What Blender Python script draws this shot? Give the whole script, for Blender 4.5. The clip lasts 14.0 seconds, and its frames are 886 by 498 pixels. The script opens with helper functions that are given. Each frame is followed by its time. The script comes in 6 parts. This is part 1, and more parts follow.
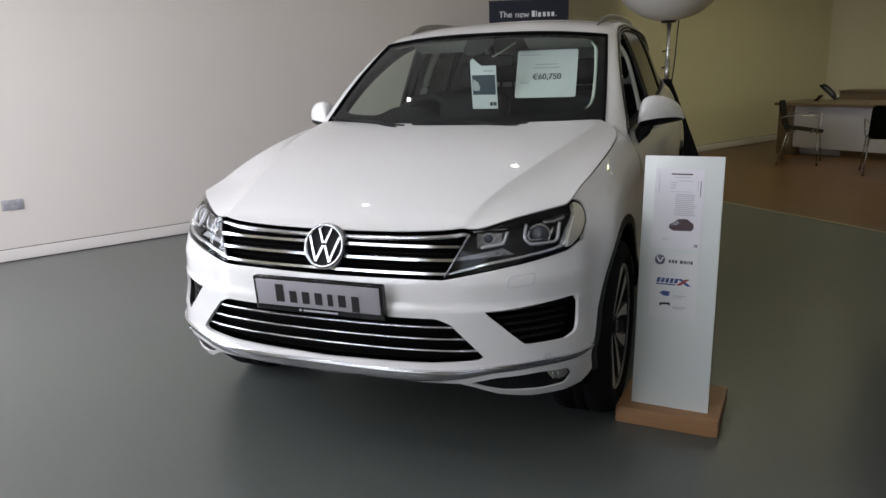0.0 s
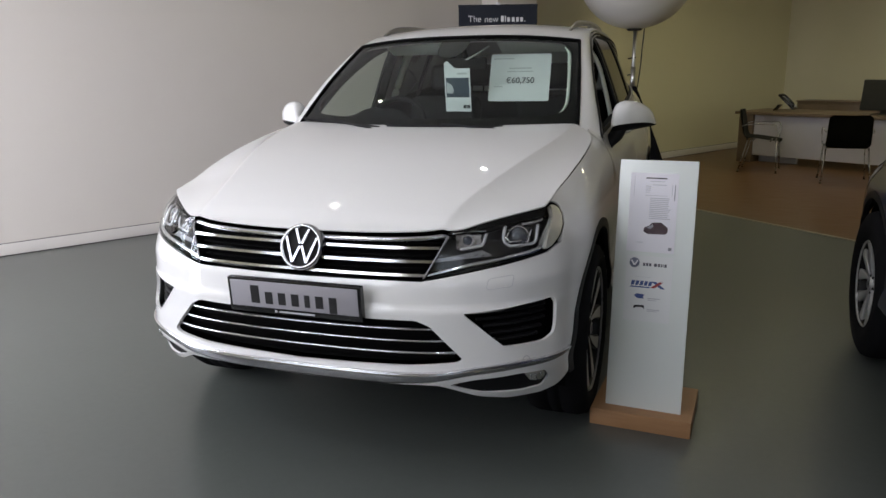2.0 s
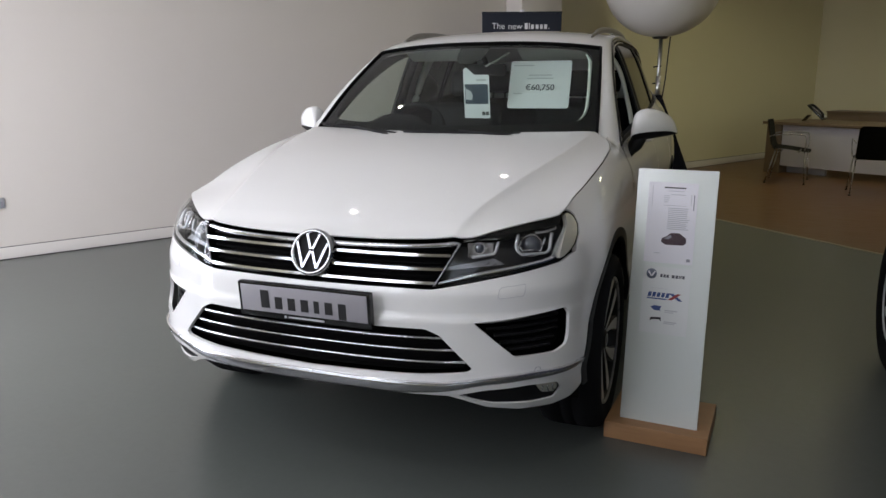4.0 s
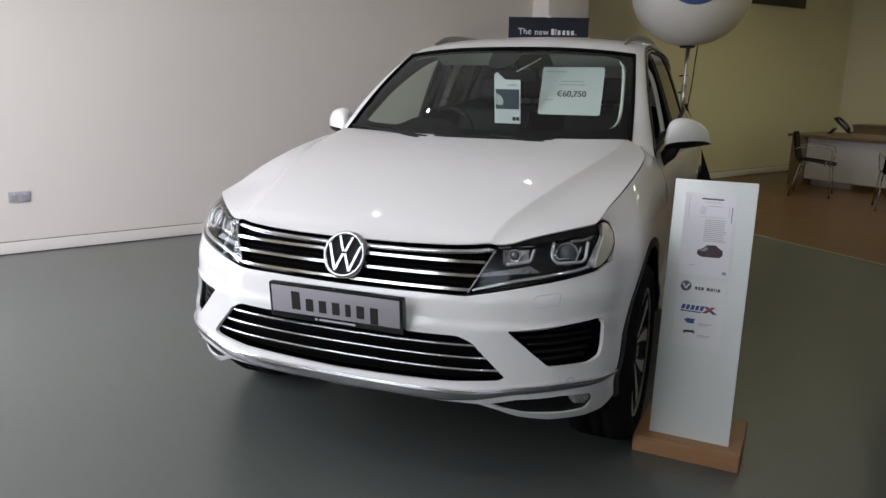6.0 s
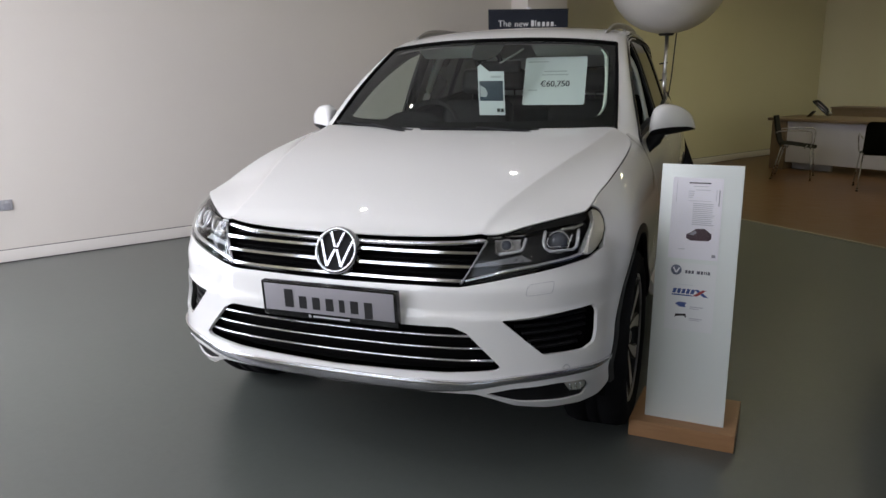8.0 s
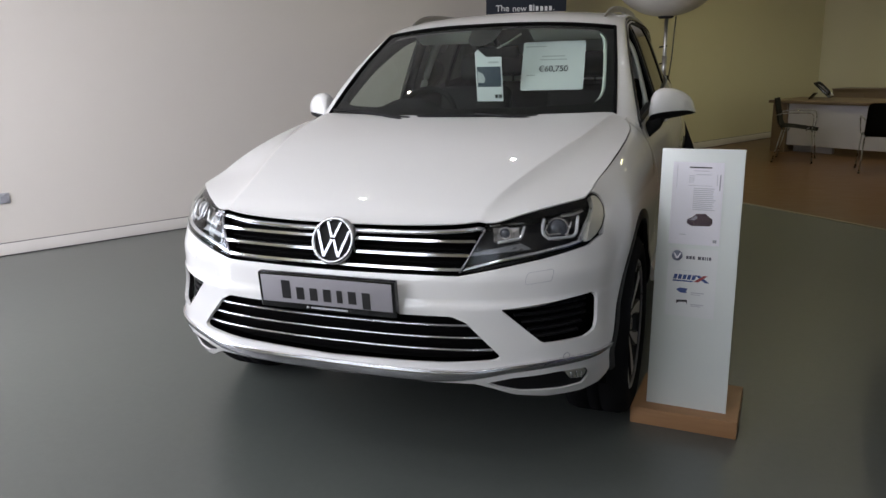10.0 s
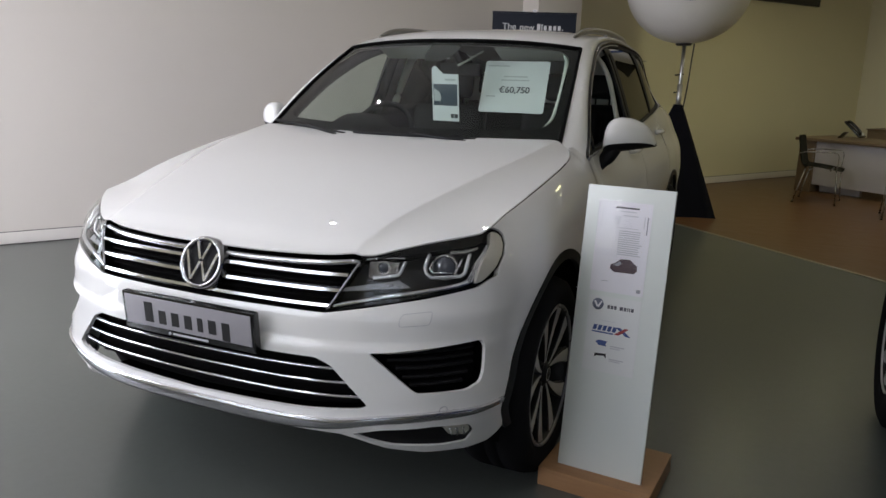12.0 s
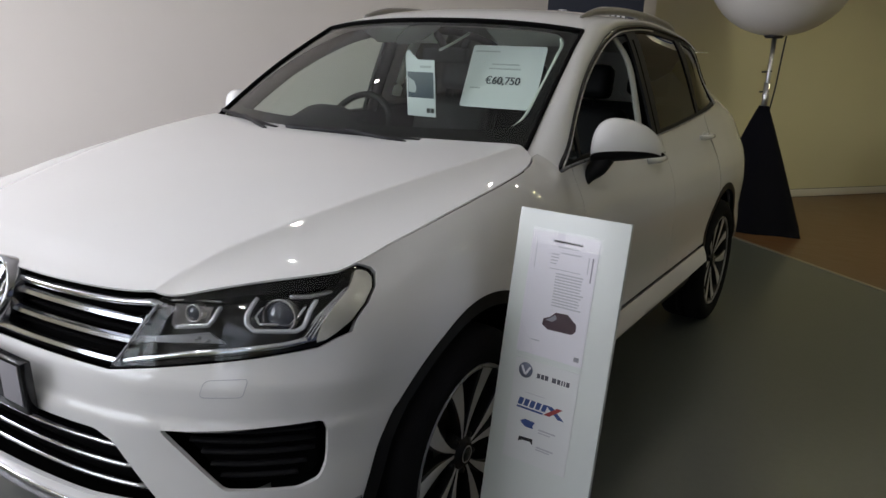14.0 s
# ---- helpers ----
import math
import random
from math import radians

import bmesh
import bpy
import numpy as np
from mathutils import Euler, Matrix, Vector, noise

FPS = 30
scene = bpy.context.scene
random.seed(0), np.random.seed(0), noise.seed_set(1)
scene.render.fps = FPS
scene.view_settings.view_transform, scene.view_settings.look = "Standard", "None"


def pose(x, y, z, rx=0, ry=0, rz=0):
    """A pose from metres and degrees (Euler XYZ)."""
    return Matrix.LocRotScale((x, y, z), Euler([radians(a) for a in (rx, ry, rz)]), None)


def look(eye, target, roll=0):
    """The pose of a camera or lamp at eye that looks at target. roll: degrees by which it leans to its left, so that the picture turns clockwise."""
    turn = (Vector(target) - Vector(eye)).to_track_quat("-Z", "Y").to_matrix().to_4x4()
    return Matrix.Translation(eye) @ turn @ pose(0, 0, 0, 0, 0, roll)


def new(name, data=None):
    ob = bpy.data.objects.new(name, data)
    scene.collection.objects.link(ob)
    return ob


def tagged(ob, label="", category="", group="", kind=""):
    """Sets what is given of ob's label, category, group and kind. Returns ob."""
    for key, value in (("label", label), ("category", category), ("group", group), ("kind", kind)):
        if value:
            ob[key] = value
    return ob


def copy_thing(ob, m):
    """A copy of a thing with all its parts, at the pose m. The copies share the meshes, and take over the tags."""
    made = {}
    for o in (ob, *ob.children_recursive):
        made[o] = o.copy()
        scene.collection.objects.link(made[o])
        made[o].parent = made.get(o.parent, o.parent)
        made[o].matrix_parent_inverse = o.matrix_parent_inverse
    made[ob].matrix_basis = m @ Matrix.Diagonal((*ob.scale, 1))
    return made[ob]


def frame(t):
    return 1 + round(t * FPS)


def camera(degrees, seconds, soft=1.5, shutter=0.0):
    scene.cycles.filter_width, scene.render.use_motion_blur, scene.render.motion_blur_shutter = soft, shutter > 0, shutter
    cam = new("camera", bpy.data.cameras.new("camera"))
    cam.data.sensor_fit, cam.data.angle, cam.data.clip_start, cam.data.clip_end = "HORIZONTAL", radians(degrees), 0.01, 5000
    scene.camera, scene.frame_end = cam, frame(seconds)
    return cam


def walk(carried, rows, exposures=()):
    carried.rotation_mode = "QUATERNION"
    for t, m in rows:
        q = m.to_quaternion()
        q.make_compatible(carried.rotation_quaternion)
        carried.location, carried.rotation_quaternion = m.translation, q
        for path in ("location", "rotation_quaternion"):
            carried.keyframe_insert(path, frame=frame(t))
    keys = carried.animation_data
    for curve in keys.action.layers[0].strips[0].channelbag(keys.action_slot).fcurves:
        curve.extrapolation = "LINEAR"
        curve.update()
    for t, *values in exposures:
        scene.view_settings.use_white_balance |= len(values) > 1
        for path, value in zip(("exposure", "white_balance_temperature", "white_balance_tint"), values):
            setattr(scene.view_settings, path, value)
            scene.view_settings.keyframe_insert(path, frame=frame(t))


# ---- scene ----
from mathutils.geometry import delaunay_2d_cdt

cam = camera(61.9, 14.0)
PATH = [
    (0, (1.399, -2.19, 1.502), (0.663, -0.397, 1.01), -2.2),
    (0.5, (1.373, -2.205, 1.495), (0.674, -0.395, 1.008), -0.9),
    (1, (1.348, -2.206, 1.496), (0.671, -0.388, 1.009), -1.6),
    (1.5, (1.342, -2.203, 1.492), (0.691, -0.375, 1.007), -1.6),
    (2, (1.341, -2.202, 1.491), (0.699, -0.37, 1.007), -1.1),
    (2.5, (1.344, -2.198, 1.49), (0.722, -0.36, 1.005), -1.3),
    (2.7, (1.362, -2.205, 1.493), (0.736, -0.368, 1.01), -1.4),
    (5, (1.371, -2.118, 1.477), (0.616, -0.323, 1.023), -0.2),
    (5.5, (1.318, -2.14, 1.482), (0.573, -0.339, 1.034), -1.0),
    (6, (1.289, -2.15, 1.483), (0.551, -0.347, 1.028), 0.7),
    (6.5, (1.304, -2.158, 1.481), (0.579, -0.351, 1.023), 0.4),
    (7, (1.28, -2.173, 1.47), (0.573, -0.36, 1.01), 0.2),
    (7.5, (1.271, -2.168, 1.471), (0.571, -0.352, 1.011), -0.5),
    (10, (1.272, -2.133, 1.469), (0.57, -0.328, 0.97), -1.8),
    (10.5, (1.328, -2.08, 1.47), (0.61, -0.282, 0.971), -1.3),
    (11, (1.466, -1.977, 1.478), (0.73, -0.186, 0.98), -1.4),
    (11.5, (1.578, -1.871, 1.468), (0.804, -0.089, 0.993), -1.4),
    (12, (1.647, -1.689, 1.467), (0.844, 0.084, 1.007), 1.4),
    (12.5, (1.725, -1.476, 1.46), (0.916, 0.292, 0.996), -0.4),
    (13, (1.86, -1.247, 1.465), (0.885, 0.43, 0.977), 0.2),
    (13.5, (1.923, -1.024, 1.453), (0.879, 0.605, 0.948), -2.4),
    (14, (1.887, -0.804, 1.448), (0.847, 0.835, 0.967), 2.5),
]
walk(cam, [(t, look(eye, target, roll)) for t, eye, target, roll in PATH])

# ---- world and light ----
world = bpy.data.worlds.new("sky")
scene.world = world
world.use_nodes = True
wn = world.node_tree.nodes
sky = wn.new("ShaderNodeTexSky")
sky.sky_type = "NISHITA"
sky.sun_disc = False
sky.sun_elevation = radians(38)
sky.sun_rotation = radians(200)
wn["Background"].inputs["Strength"].default_value = 0.10
world.node_tree.links.new(sky.outputs[0], wn["Background"].inputs["Color"])

# the room's own axes: DA along the long plain wall, DB out from it into the room
DA = Vector((0.5456, 0.8381, 0))
DB = Vector((0.8381, -0.5456, 0))
G0 = Vector((-4.33, 1.95, 0)) - 2.2 * DA      # corner of the long wall and the shop front
ROOM_L, ROOM_W, ROOM_H = 15.1, 13.0, 3.4
ROOM = Matrix((
    (DA.x, DB.x, 0, G0.x),
    (DA.y, DB.y, 0, G0.y),
    (0, 0, 1, 0),
    (0, 0, 0, 1)))


def room(a, b, z=0.0):
    return ROOM @ Vector((a, b, z))


def area_lamp(name, place, target, sx, sy, power, colour):
    lamp = bpy.data.lights.new(name, "AREA")
    lamp.shape, lamp.size, lamp.size_y = "RECTANGLE", sx, sy
    lamp.energy, lamp.color = power, colour
    ob = new(name, lamp)
    ob.matrix_world = look(place, target)
    return ob


# shop windows over a low wall and one glazed door, with solid piers between them
WINDOWS = ((0.15, 1.45), (1.75, 2.90), (4.30, 6.40), (8.20, 11.00))
SILLS, BARS, HEAD_Z = (0.30, 0.04, 1.05, 1.05), (2, 1, 4, 4), 3.2
DAYLIGHT = (20.5, 45.0, 14.5, 4.5)      # watts for each square metre of window; set by fit, the far ones dimmed
for (b0, b1), SILL_Z, day in zip(WINDOWS, SILLS, DAYLIGHT):
    mid, wide = (b0 + b1) / 2, b1 - b0
    zm, tall = (SILL_Z + HEAD_Z) / 2, HEAD_Z - SILL_Z
    area_lamp("daylight", room(-0.35, mid, zm), room(4, mid, zm - 1.7), wide, tall, day * wide * tall, (0.93, 0.925, 1.05))


# an added, unseen east opening with a yellowish fill lamp for the right side
EAST = (6.0, 12.0, 0.9, 3.0)
area_lamp("daylight", room((EAST[0] + EAST[1]) / 2, ROOM_W + 0.35, 1.95), room((EAST[0] + EAST[1]) / 2, 0, 1.95), EAST[1] - EAST[0], 2.1, 3.7 * 12.6, (1.0, 0.96, 0.56))


# ---- materials ----
def material(name, base, rough=0.5, metal=0.0, vary=0.0, scale=6.0, bump=0.0, bump_scale=60.0, coat=0.0,
             spec=0.5, dark=None, rough_vary=0.0, stretch=(1, 1, 1)):
    """A principled surface with slow stains, fine grain and a little relief."""
    m = bpy.data.materials.new(name)
    m.use_nodes = True
    nt = m.node_tree
    b = nt.nodes["Principled BSDF"]
    b.inputs["Base Color"].default_value = (*base, 1)
    b.inputs["Roughness"].default_value = rough
    b.inputs["Metallic"].default_value = metal
    b.inputs["Specular IOR Level"].default_value = spec
    b.inputs["Coat Weight"].default_value = coat
    b.inputs["Coat Roughness"].default_value = 0.025
    b.inputs["Coat IOR"].default_value = 1.55
    if vary or bump or rough_vary:
        tc = nt.nodes.new("ShaderNodeTexCoord")
        mp = nt.nodes.new("ShaderNodeMapping")
        mp.inputs["Scale"].default_value = stretch
        nt.links.new(tc.outputs["Object"], mp.inputs["Vector"])
    if vary or rough_vary:
        n1 = nt.nodes.new("ShaderNodeTexNoise")
        n1.inputs["Scale"].default_value = scale
        n1.inputs["Detail"].default_value = 6
        n1.inputs["Roughness"].default_value = 0.65
        nt.links.new(mp.outputs[0], n1.inputs["Vector"])
    if vary:
        ramp = nt.nodes.new("ShaderNodeMix")
        ramp.data_type = "RGBA"
        lo = dark if dark else tuple(c * (1 - vary) for c in base)
        hi = tuple(min(1, c * (1 + vary * 0.6)) for c in base)
        ramp.inputs["A"].default_value = (*lo, 1)
        ramp.inputs["B"].default_value = (*hi, 1)
        nt.links.new(n1.outputs["Fac"], ramp.inputs["Factor"])
        nt.links.new(ramp.outputs["Result"], b.inputs["Base Color"])
    if rough_vary:
        rr = nt.nodes.new("ShaderNodeMapRange")
        rr.inputs["From Min"].default_value = 0.3
        rr.inputs["From Max"].default_value = 0.7
        rr.inputs["To Min"].default_value = max(0.02, rough - rough_vary)
        rr.inputs["To Max"].default_value = rough + rough_vary
        nt.links.new(n1.outputs["Fac"], rr.inputs["Value"])
        nt.links.new(rr.outputs[0], b.inputs["Roughness"])
    if bump:
        n2 = nt.nodes.new("ShaderNodeTexNoise")
        n2.inputs["Scale"].default_value = bump_scale
        n2.inputs["Detail"].default_value = 4
        nt.links.new(mp.outputs[0], n2.inputs["Vector"])
        bp = nt.nodes.new("ShaderNodeBump")
        bp.inputs["Strength"].default_value = bump
        bp.inputs["Distance"].default_value = 0.004
        nt.links.new(n2.outputs["Fac"], bp.inputs["Height"])
        nt.links.new(bp.outputs[0], b.inputs["Normal"])
    return m


def glass(name, tint, gloss=1.0, ior=1.45, rough=0.0):
    """A thin pane: tinted see-through with a Fresnel gloss."""
    m = bpy.data.materials.new(name)
    m.use_nodes = True
    nt = m.node_tree
    nt.nodes.remove(nt.nodes["Principled BSDF"])
    out = nt.nodes["Material Output"]
    tr = nt.nodes.new("ShaderNodeBsdfTransparent")
    tr.inputs["Color"].default_value = (*tint, 1)
    gl = nt.nodes.new("ShaderNodeBsdfGlossy")
    gl.inputs["Roughness"].default_value = rough
    gl.inputs["Color"].default_value = (gloss, gloss, gloss, 1)
    f0 = ((ior - 1) / (ior + 1)) ** 2
    lw = nt.nodes.new("ShaderNodeLayerWeight")
    lw.inputs["Blend"].default_value = 0.5
    pw = nt.nodes.new("ShaderNodeMath")
    pw.operation = "POWER"
    pw.inputs[1].default_value = 5.0
    fr = nt.nodes.new("ShaderNodeMath")
    fr.operation = "MULTIPLY_ADD"
    fr.inputs[1].default_value = 1 - f0
    fr.inputs[2].default_value = f0
    nt.links.new(lw.outputs["Facing"], pw.inputs[0])
    nt.links.new(pw.outputs[0], fr.inputs[0])
    mx = nt.nodes.new("ShaderNodeMixShader")
    nt.links.new(fr.outputs[0], mx.inputs[0])
    nt.links.new(tr.outputs[0], mx.inputs[1])
    nt.links.new(gl.outputs[0], mx.inputs[2])
    nt.links.new(mx.outputs[0], out.inputs["Surface"])
    return m


def glow(name, colour, strength):
    m = bpy.data.materials.new(name)
    m.use_nodes = True
    b = m.node_tree.nodes["Principled BSDF"]
    b.inputs["Base Color"].default_value = (*colour, 1)
    b.inputs["Emission Color"].default_value = (*colour, 1)
    b.inputs["Emission Strength"].default_value = strength
    return m


def resin_floor():
    """Grey poured resin: satin, with cloudy tone, fine speckle and scuffs in the gloss."""
    m = material("grey_resin", (0.083, 0.093, 0.085), rough=0.32, vary=0.06, scale=0.45, rough_vary=0.02, spec=0.85)
    nt = m.node_tree
    b = nt.nodes["Principled BSDF"]
    src = b.inputs["Base Color"].links[0].from_socket
    tc = nt.nodes.new("ShaderNodeTexCoord")
    speck = nt.nodes.new("ShaderNodeTexNoise")
    speck.inputs["Scale"].default_value = 26.0
    speck.inputs["Detail"].default_value = 5
    speck.inputs["Roughness"].default_value = 0.7
    nt.links.new(tc.outputs["Object"], speck.inputs["Vector"])
    tone = nt.nodes.new("ShaderNodeMapRange")
    tone.inputs["From Min"].default_value = 0.3
    tone.inputs["From Max"].default_value = 0.7
    tone.inputs["To Min"].default_value = 0.94
    tone.inputs["To Max"].default_value = 1.06
    nt.links.new(speck.outputs["Fac"], tone.inputs["Value"])
    mul = nt.nodes.new("ShaderNodeMix")
    mul.data_type, mul.blend_type = "RGBA", "MULTIPLY"
    mul.inputs["Factor"].default_value = 1.0
    nt.links.new(src, mul.inputs["A"])
    nt.links.new(tone.outputs[0], mul.inputs["B"])
    nt.links.new(mul.outputs["Result"], b.inputs["Base Color"])
    return m


def wood(name, base, dark, rough, stretch, scale=5.0, bump=0.1):
    return material(name, base, rough=rough, vary=0.3, dark=dark, scale=scale, bump=bump, bump_scale=40,
                    stretch=stretch, rough_vary=0.06)


M_WALL = material("wall_paint", (0.685, 0.643, 0.59), rough=0.85, vary=0.03, scale=1.3, bump=0.12, bump_scale=180, spec=0.2)
# cream paint, made yellower to carry part of the warm lamplight
M_WALL2 = material("warm_lit_cream_paint", (0.68, 0.64, 0.455), rough=0.85, vary=0.03, scale=1.3, bump=0.12, bump_scale=180, spec=0.2)
M_CEIL = material("ceiling_paint", (0.82, 0.81, 0.79), rough=0.9, vary=0.02)
M_SKIRT = material("skirting_paint", (0.78, 0.77, 0.73), rough=0.4, vary=0.03, scale=3)
M_BASEBOARD = material("baseboard_paint", (0.70, 0.665, 0.62), rough=0.45, vary=0.04, scale=3, bump=0.05, bump_scale=90)
M_JOINT = material("dark_joint", (0.09, 0.085, 0.08), rough=0.9, vary=0.3, scale=12)
M_RAILGREY = material("anodised_rail", (0.33, 0.32, 0.30), rough=0.45, metal=0.75, rough_vary=0.06, scale=25)
M_DULLSILVER = material("dull_silver_trim", (0.26, 0.26, 0.27), rough=0.3, metal=0.5, rough_vary=0.06, scale=30)
M_SOCKET = material("brushed_steel", (0.46, 0.46, 0.49), rough=0.4, metal=0.5, vary=0.06, scale=20)
M_FLOOR = resin_floor()
M_WOODFLOOR = wood("oak_vinyl", (0.145, 0.073, 0.031), (0.095, 0.046, 0.020), 0.34, (1, 9, 1), 3.0, 0.06)
M_FRAMEDARK = material("dark_aluminium", (0.05, 0.05, 0.055), rough=0.4, metal=0.6, vary=0.1)
M_STRIP = material("floor_trim", (0.42, 0.40, 0.34), rough=0.35, metal=0.7, vary=0.1)
M_PAINT = material("white_car_paint", (0.80, 0.80, 0.79), rough=0.45, coat=1.0, vary=0.008, scale=9, spec=0.15)
M_NAVYPAINT = material("navy_car_paint", (0.006, 0.014, 0.060), rough=0.3, coat=1.0, vary=0.1, scale=40, metal=0.3)
M_BLACK = material("black_plastic", (0.009, 0.009, 0.010), rough=0.5, spec=0.15, vary=0.15, bump=0.03, bump_scale=300)
M_GLOSSBLACK = material("gloss_black", (0.008, 0.008, 0.009), rough=0.12, vary=0.05)
M_LINER = material("liner_black", (0.005, 0.005, 0.005), rough=0.9, spec=0.04, vary=0.2, bump=0.08, bump_scale=120)
M_RUBBER = material("tyre_rubber", (0.011, 0.011, 0.012), rough=0.9, spec=0.06, vary=0.25, scale=14, bump=0.2, bump_scale=200)
M_CHROME = material("chrome", (0.80, 0.80, 0.82), rough=0.11, metal=1.0, rough_vary=0.03, scale=30)
M_GRILLE = material("grille_chrome", (0.62, 0.62, 0.64), rough=0.13, metal=1.0, rough_vary=0.03, scale=30)
M_BADGE = material("badge_chrome", (0.58, 0.58, 0.60), rough=0.14, metal=1.0, rough_vary=0.05, scale=60)
M_SATIN = material("satin_aluminium", (0.60, 0.60, 0.60), rough=0.34, metal=1.0, rough_vary=0.05, scale=20)
M_STRIPCHROME = material("satin_chrome", (0.42, 0.42, 0.44), rough=0.24, metal=1.0, rough_vary=0.03, scale=25)
M_ALLOY = material("machined_alloy", (0.60, 0.60, 0.61), rough=0.34, metal=0.6, rough_vary=0.05, scale=30)
M_ALLOYDARK = material("dark_alloy", (0.008, 0.008, 0.009), rough=0.45, spec=0.25, vary=0.1)
M_SCREEN = glass("windscreen_glass", (0.79, 0.88, 0.82), ior=1.50)
M_SIDEGLASS = glass("side_glass", (0.80, 0.84, 0.80), ior=1.45)
M_PRIVACY = glass("privacy_glass", (0.05, 0.05, 0.045), ior=1.65)
M_LAMPGLASS = glass("lamp_cover", (0.93, 0.95, 0.96), ior=1.42)
M_PANE = glass("shop_window_glass", (0.93, 0.96, 0.95), ior=1.3)
M_LENS = material("lamp_lens", (0.05, 0.055, 0.07), rough=0.03, coat=1.0, spec=0.8)
M_HOUSING = material("lamp_housing", (0.02, 0.02, 0.022), rough=0.35, vary=0.1)
M_DRL = material("light_guide", (0.66, 0.67, 0.69), rough=0.16, coat=0.6, metal=0.5)
M_REFLECT = material("lamp_reflector", (0.78, 0.75, 0.67), rough=0.26, metal=0.55, bump=0.06, bump_scale=120)
M_BOWL = material("lamp_bowl", (0.58, 0.56, 0.55), rough=0.22, metal=0.7, bump=0.25, bump_scale=180)
M_PILLAR = material("pale_pillar_trim", (0.80, 0.80, 0.76), rough=0.6, vary=0.04, bump=0.15, bump_scale=250)
M_CABIN = material("cabin_dark", (0.005, 0.005, 0.006), rough=0.75, spec=0.15, vary=0.2, scale=12, bump=0.25, bump_scale=260)
M_LEATHER = material("seat_leather", (0.006, 0.006, 0.007), rough=0.5, spec=0.18, vary=0.2, scale=10, bump=0.3, bump_scale=160)
M_TRIM = material("pale_cabin_trim", (0.50, 0.50, 0.46), rough=0.8, vary=0.05, bump=0.2, bump_scale=250)
M_PLATE = material("plate_grey", (0.33, 0.32, 0.345), rough=0.4, vary=0.04, scale=12)
M_INK = material("black_ink", (0.012, 0.012, 0.013), rough=0.5)
M_WHITEINK = material("white_ink", (0.75, 0.76, 0.78), rough=0.5)
M_GREYINK = material("grey_ink", (0.30, 0.30, 0.33), rough=0.6)
M_NAMEINK = material("faded_black_ink", (0.10, 0.10, 0.12), rough=0.6)
M_PALEINK = material("pale_ink", (0.52, 0.52, 0.55), rough=0.6)
M_BLUEINK = material("blue_ink", (0.045, 0.085, 0.25), rough=0.5)
M_EMBLEM = material("grey_blue_ink", (0.17, 0.19, 0.25), rough=0.5)
M_REDINK = material("red_ink", (0.32, 0.05, 0.05), rough=0.5)
M_LEGS = material("dull_chrome", (0.40, 0.40, 0.40), rough=0.28, metal=1.0, rough_vary=0.05, scale=30)
M_SHEET2 = material("thin_paper", (0.755, 0.77, 0.765), rough=0.5, vary=0.02, scale=6)
M_PAPER = material("paper", (0.80, 0.79, 0.825), rough=0.7, vary=0.015, scale=5)
M_CARDMAROON = material("photo_maroon", (0.062, 0.030, 0.042), rough=0.35, vary=0.4, scale=18)
M_CARDBLUE = material("photo_blue", (0.035, 0.055, 0.085), rough=0.35, vary=0.4, scale=18)
M_PANEL = material("opal_acrylic", (0.725, 0.765, 0.735), rough=0.28, coat=0.08, vary=0.01)
M_BASEWOOD = wood("oak_base", (0.36, 0.20, 0.095), (0.24, 0.125, 0.055), 0.45, (1.2, 14, 14), 4.0)
M_NAVY = material("navy_fabric", (0.0045, 0.0048, 0.0085), rough=0.8, spec=0.1, vary=0.25, scale=6, bump=0.3, bump_scale=400)
M_BANNER = material("navy_banner", (0.005, 0.009, 0.022), rough=0.55, vary=0.1, scale=4)
M_BALLOON = material("white_balloon", (0.68, 0.67, 0.63), rough=0.38, vary=0.03, scale=2)
M_CHAIR = material("charcoal_upholstery", (0.034, 0.034, 0.031), rough=0.75, spec=0.2, vary=0.25, scale=25, bump=0.3, bump_scale=300)
M_DESKWOOD = wood("desk_walnut", (0.19, 0.135, 0.085), (0.12, 0.08, 0.05), 0.42, (1, 12, 12), 3.0)
M_DESKWHITE = material("desk_laminate", (0.60, 0.585, 0.63), rough=0.5, vary=0.02)


# ---- mesh helpers ----
def part(name, bm, mat, parent=None, label="", smooth=True):
    """One mesh object from a bmesh, under its thing or part."""
    me = bpy.data.meshes.new(name)
    bm.to_mesh(me)
    bm.free()
    if smooth:
        me.polygons.foreach_set("use_smooth", [True] * len(me.polygons))
    me.materials.append(mat)
    if "true_normal" in me.attributes:
        vals = np.zeros(len(me.vertices) * 3, dtype=np.float32)
        me.attributes["true_normal"].data.foreach_get("vector", vals)
        me.normals_split_custom_set_from_vertices([tuple(v) for v in vals.reshape(-1, 3)])
        me.attributes.remove(me.attributes["true_normal"])
    ob = new(name, me)
    if parent is not None:
        ob.parent = parent
    if label:
        ob["label"] = label
    return ob


def thing(name, place, label, category, group="", kind=""):
    ob = new(name)
    ob.empty_display_size = 0.1
    ob.matrix_world = place
    bpy.context.view_layer.update()
    return tagged(ob, label, category, group, kind)


def sharp(ob, angle=35):
    """Hard edges where faces meet at more than the angle."""
    me = ob.data
    bm = bmesh.new()
    bm.from_mesh(me)
    for e in bm.edges:
        if len(e.link_faces) == 2 and e.calc_face_angle(0) > radians(angle):
            e.smooth = False
    bm.to_mesh(me)
    bm.free()
    return ob


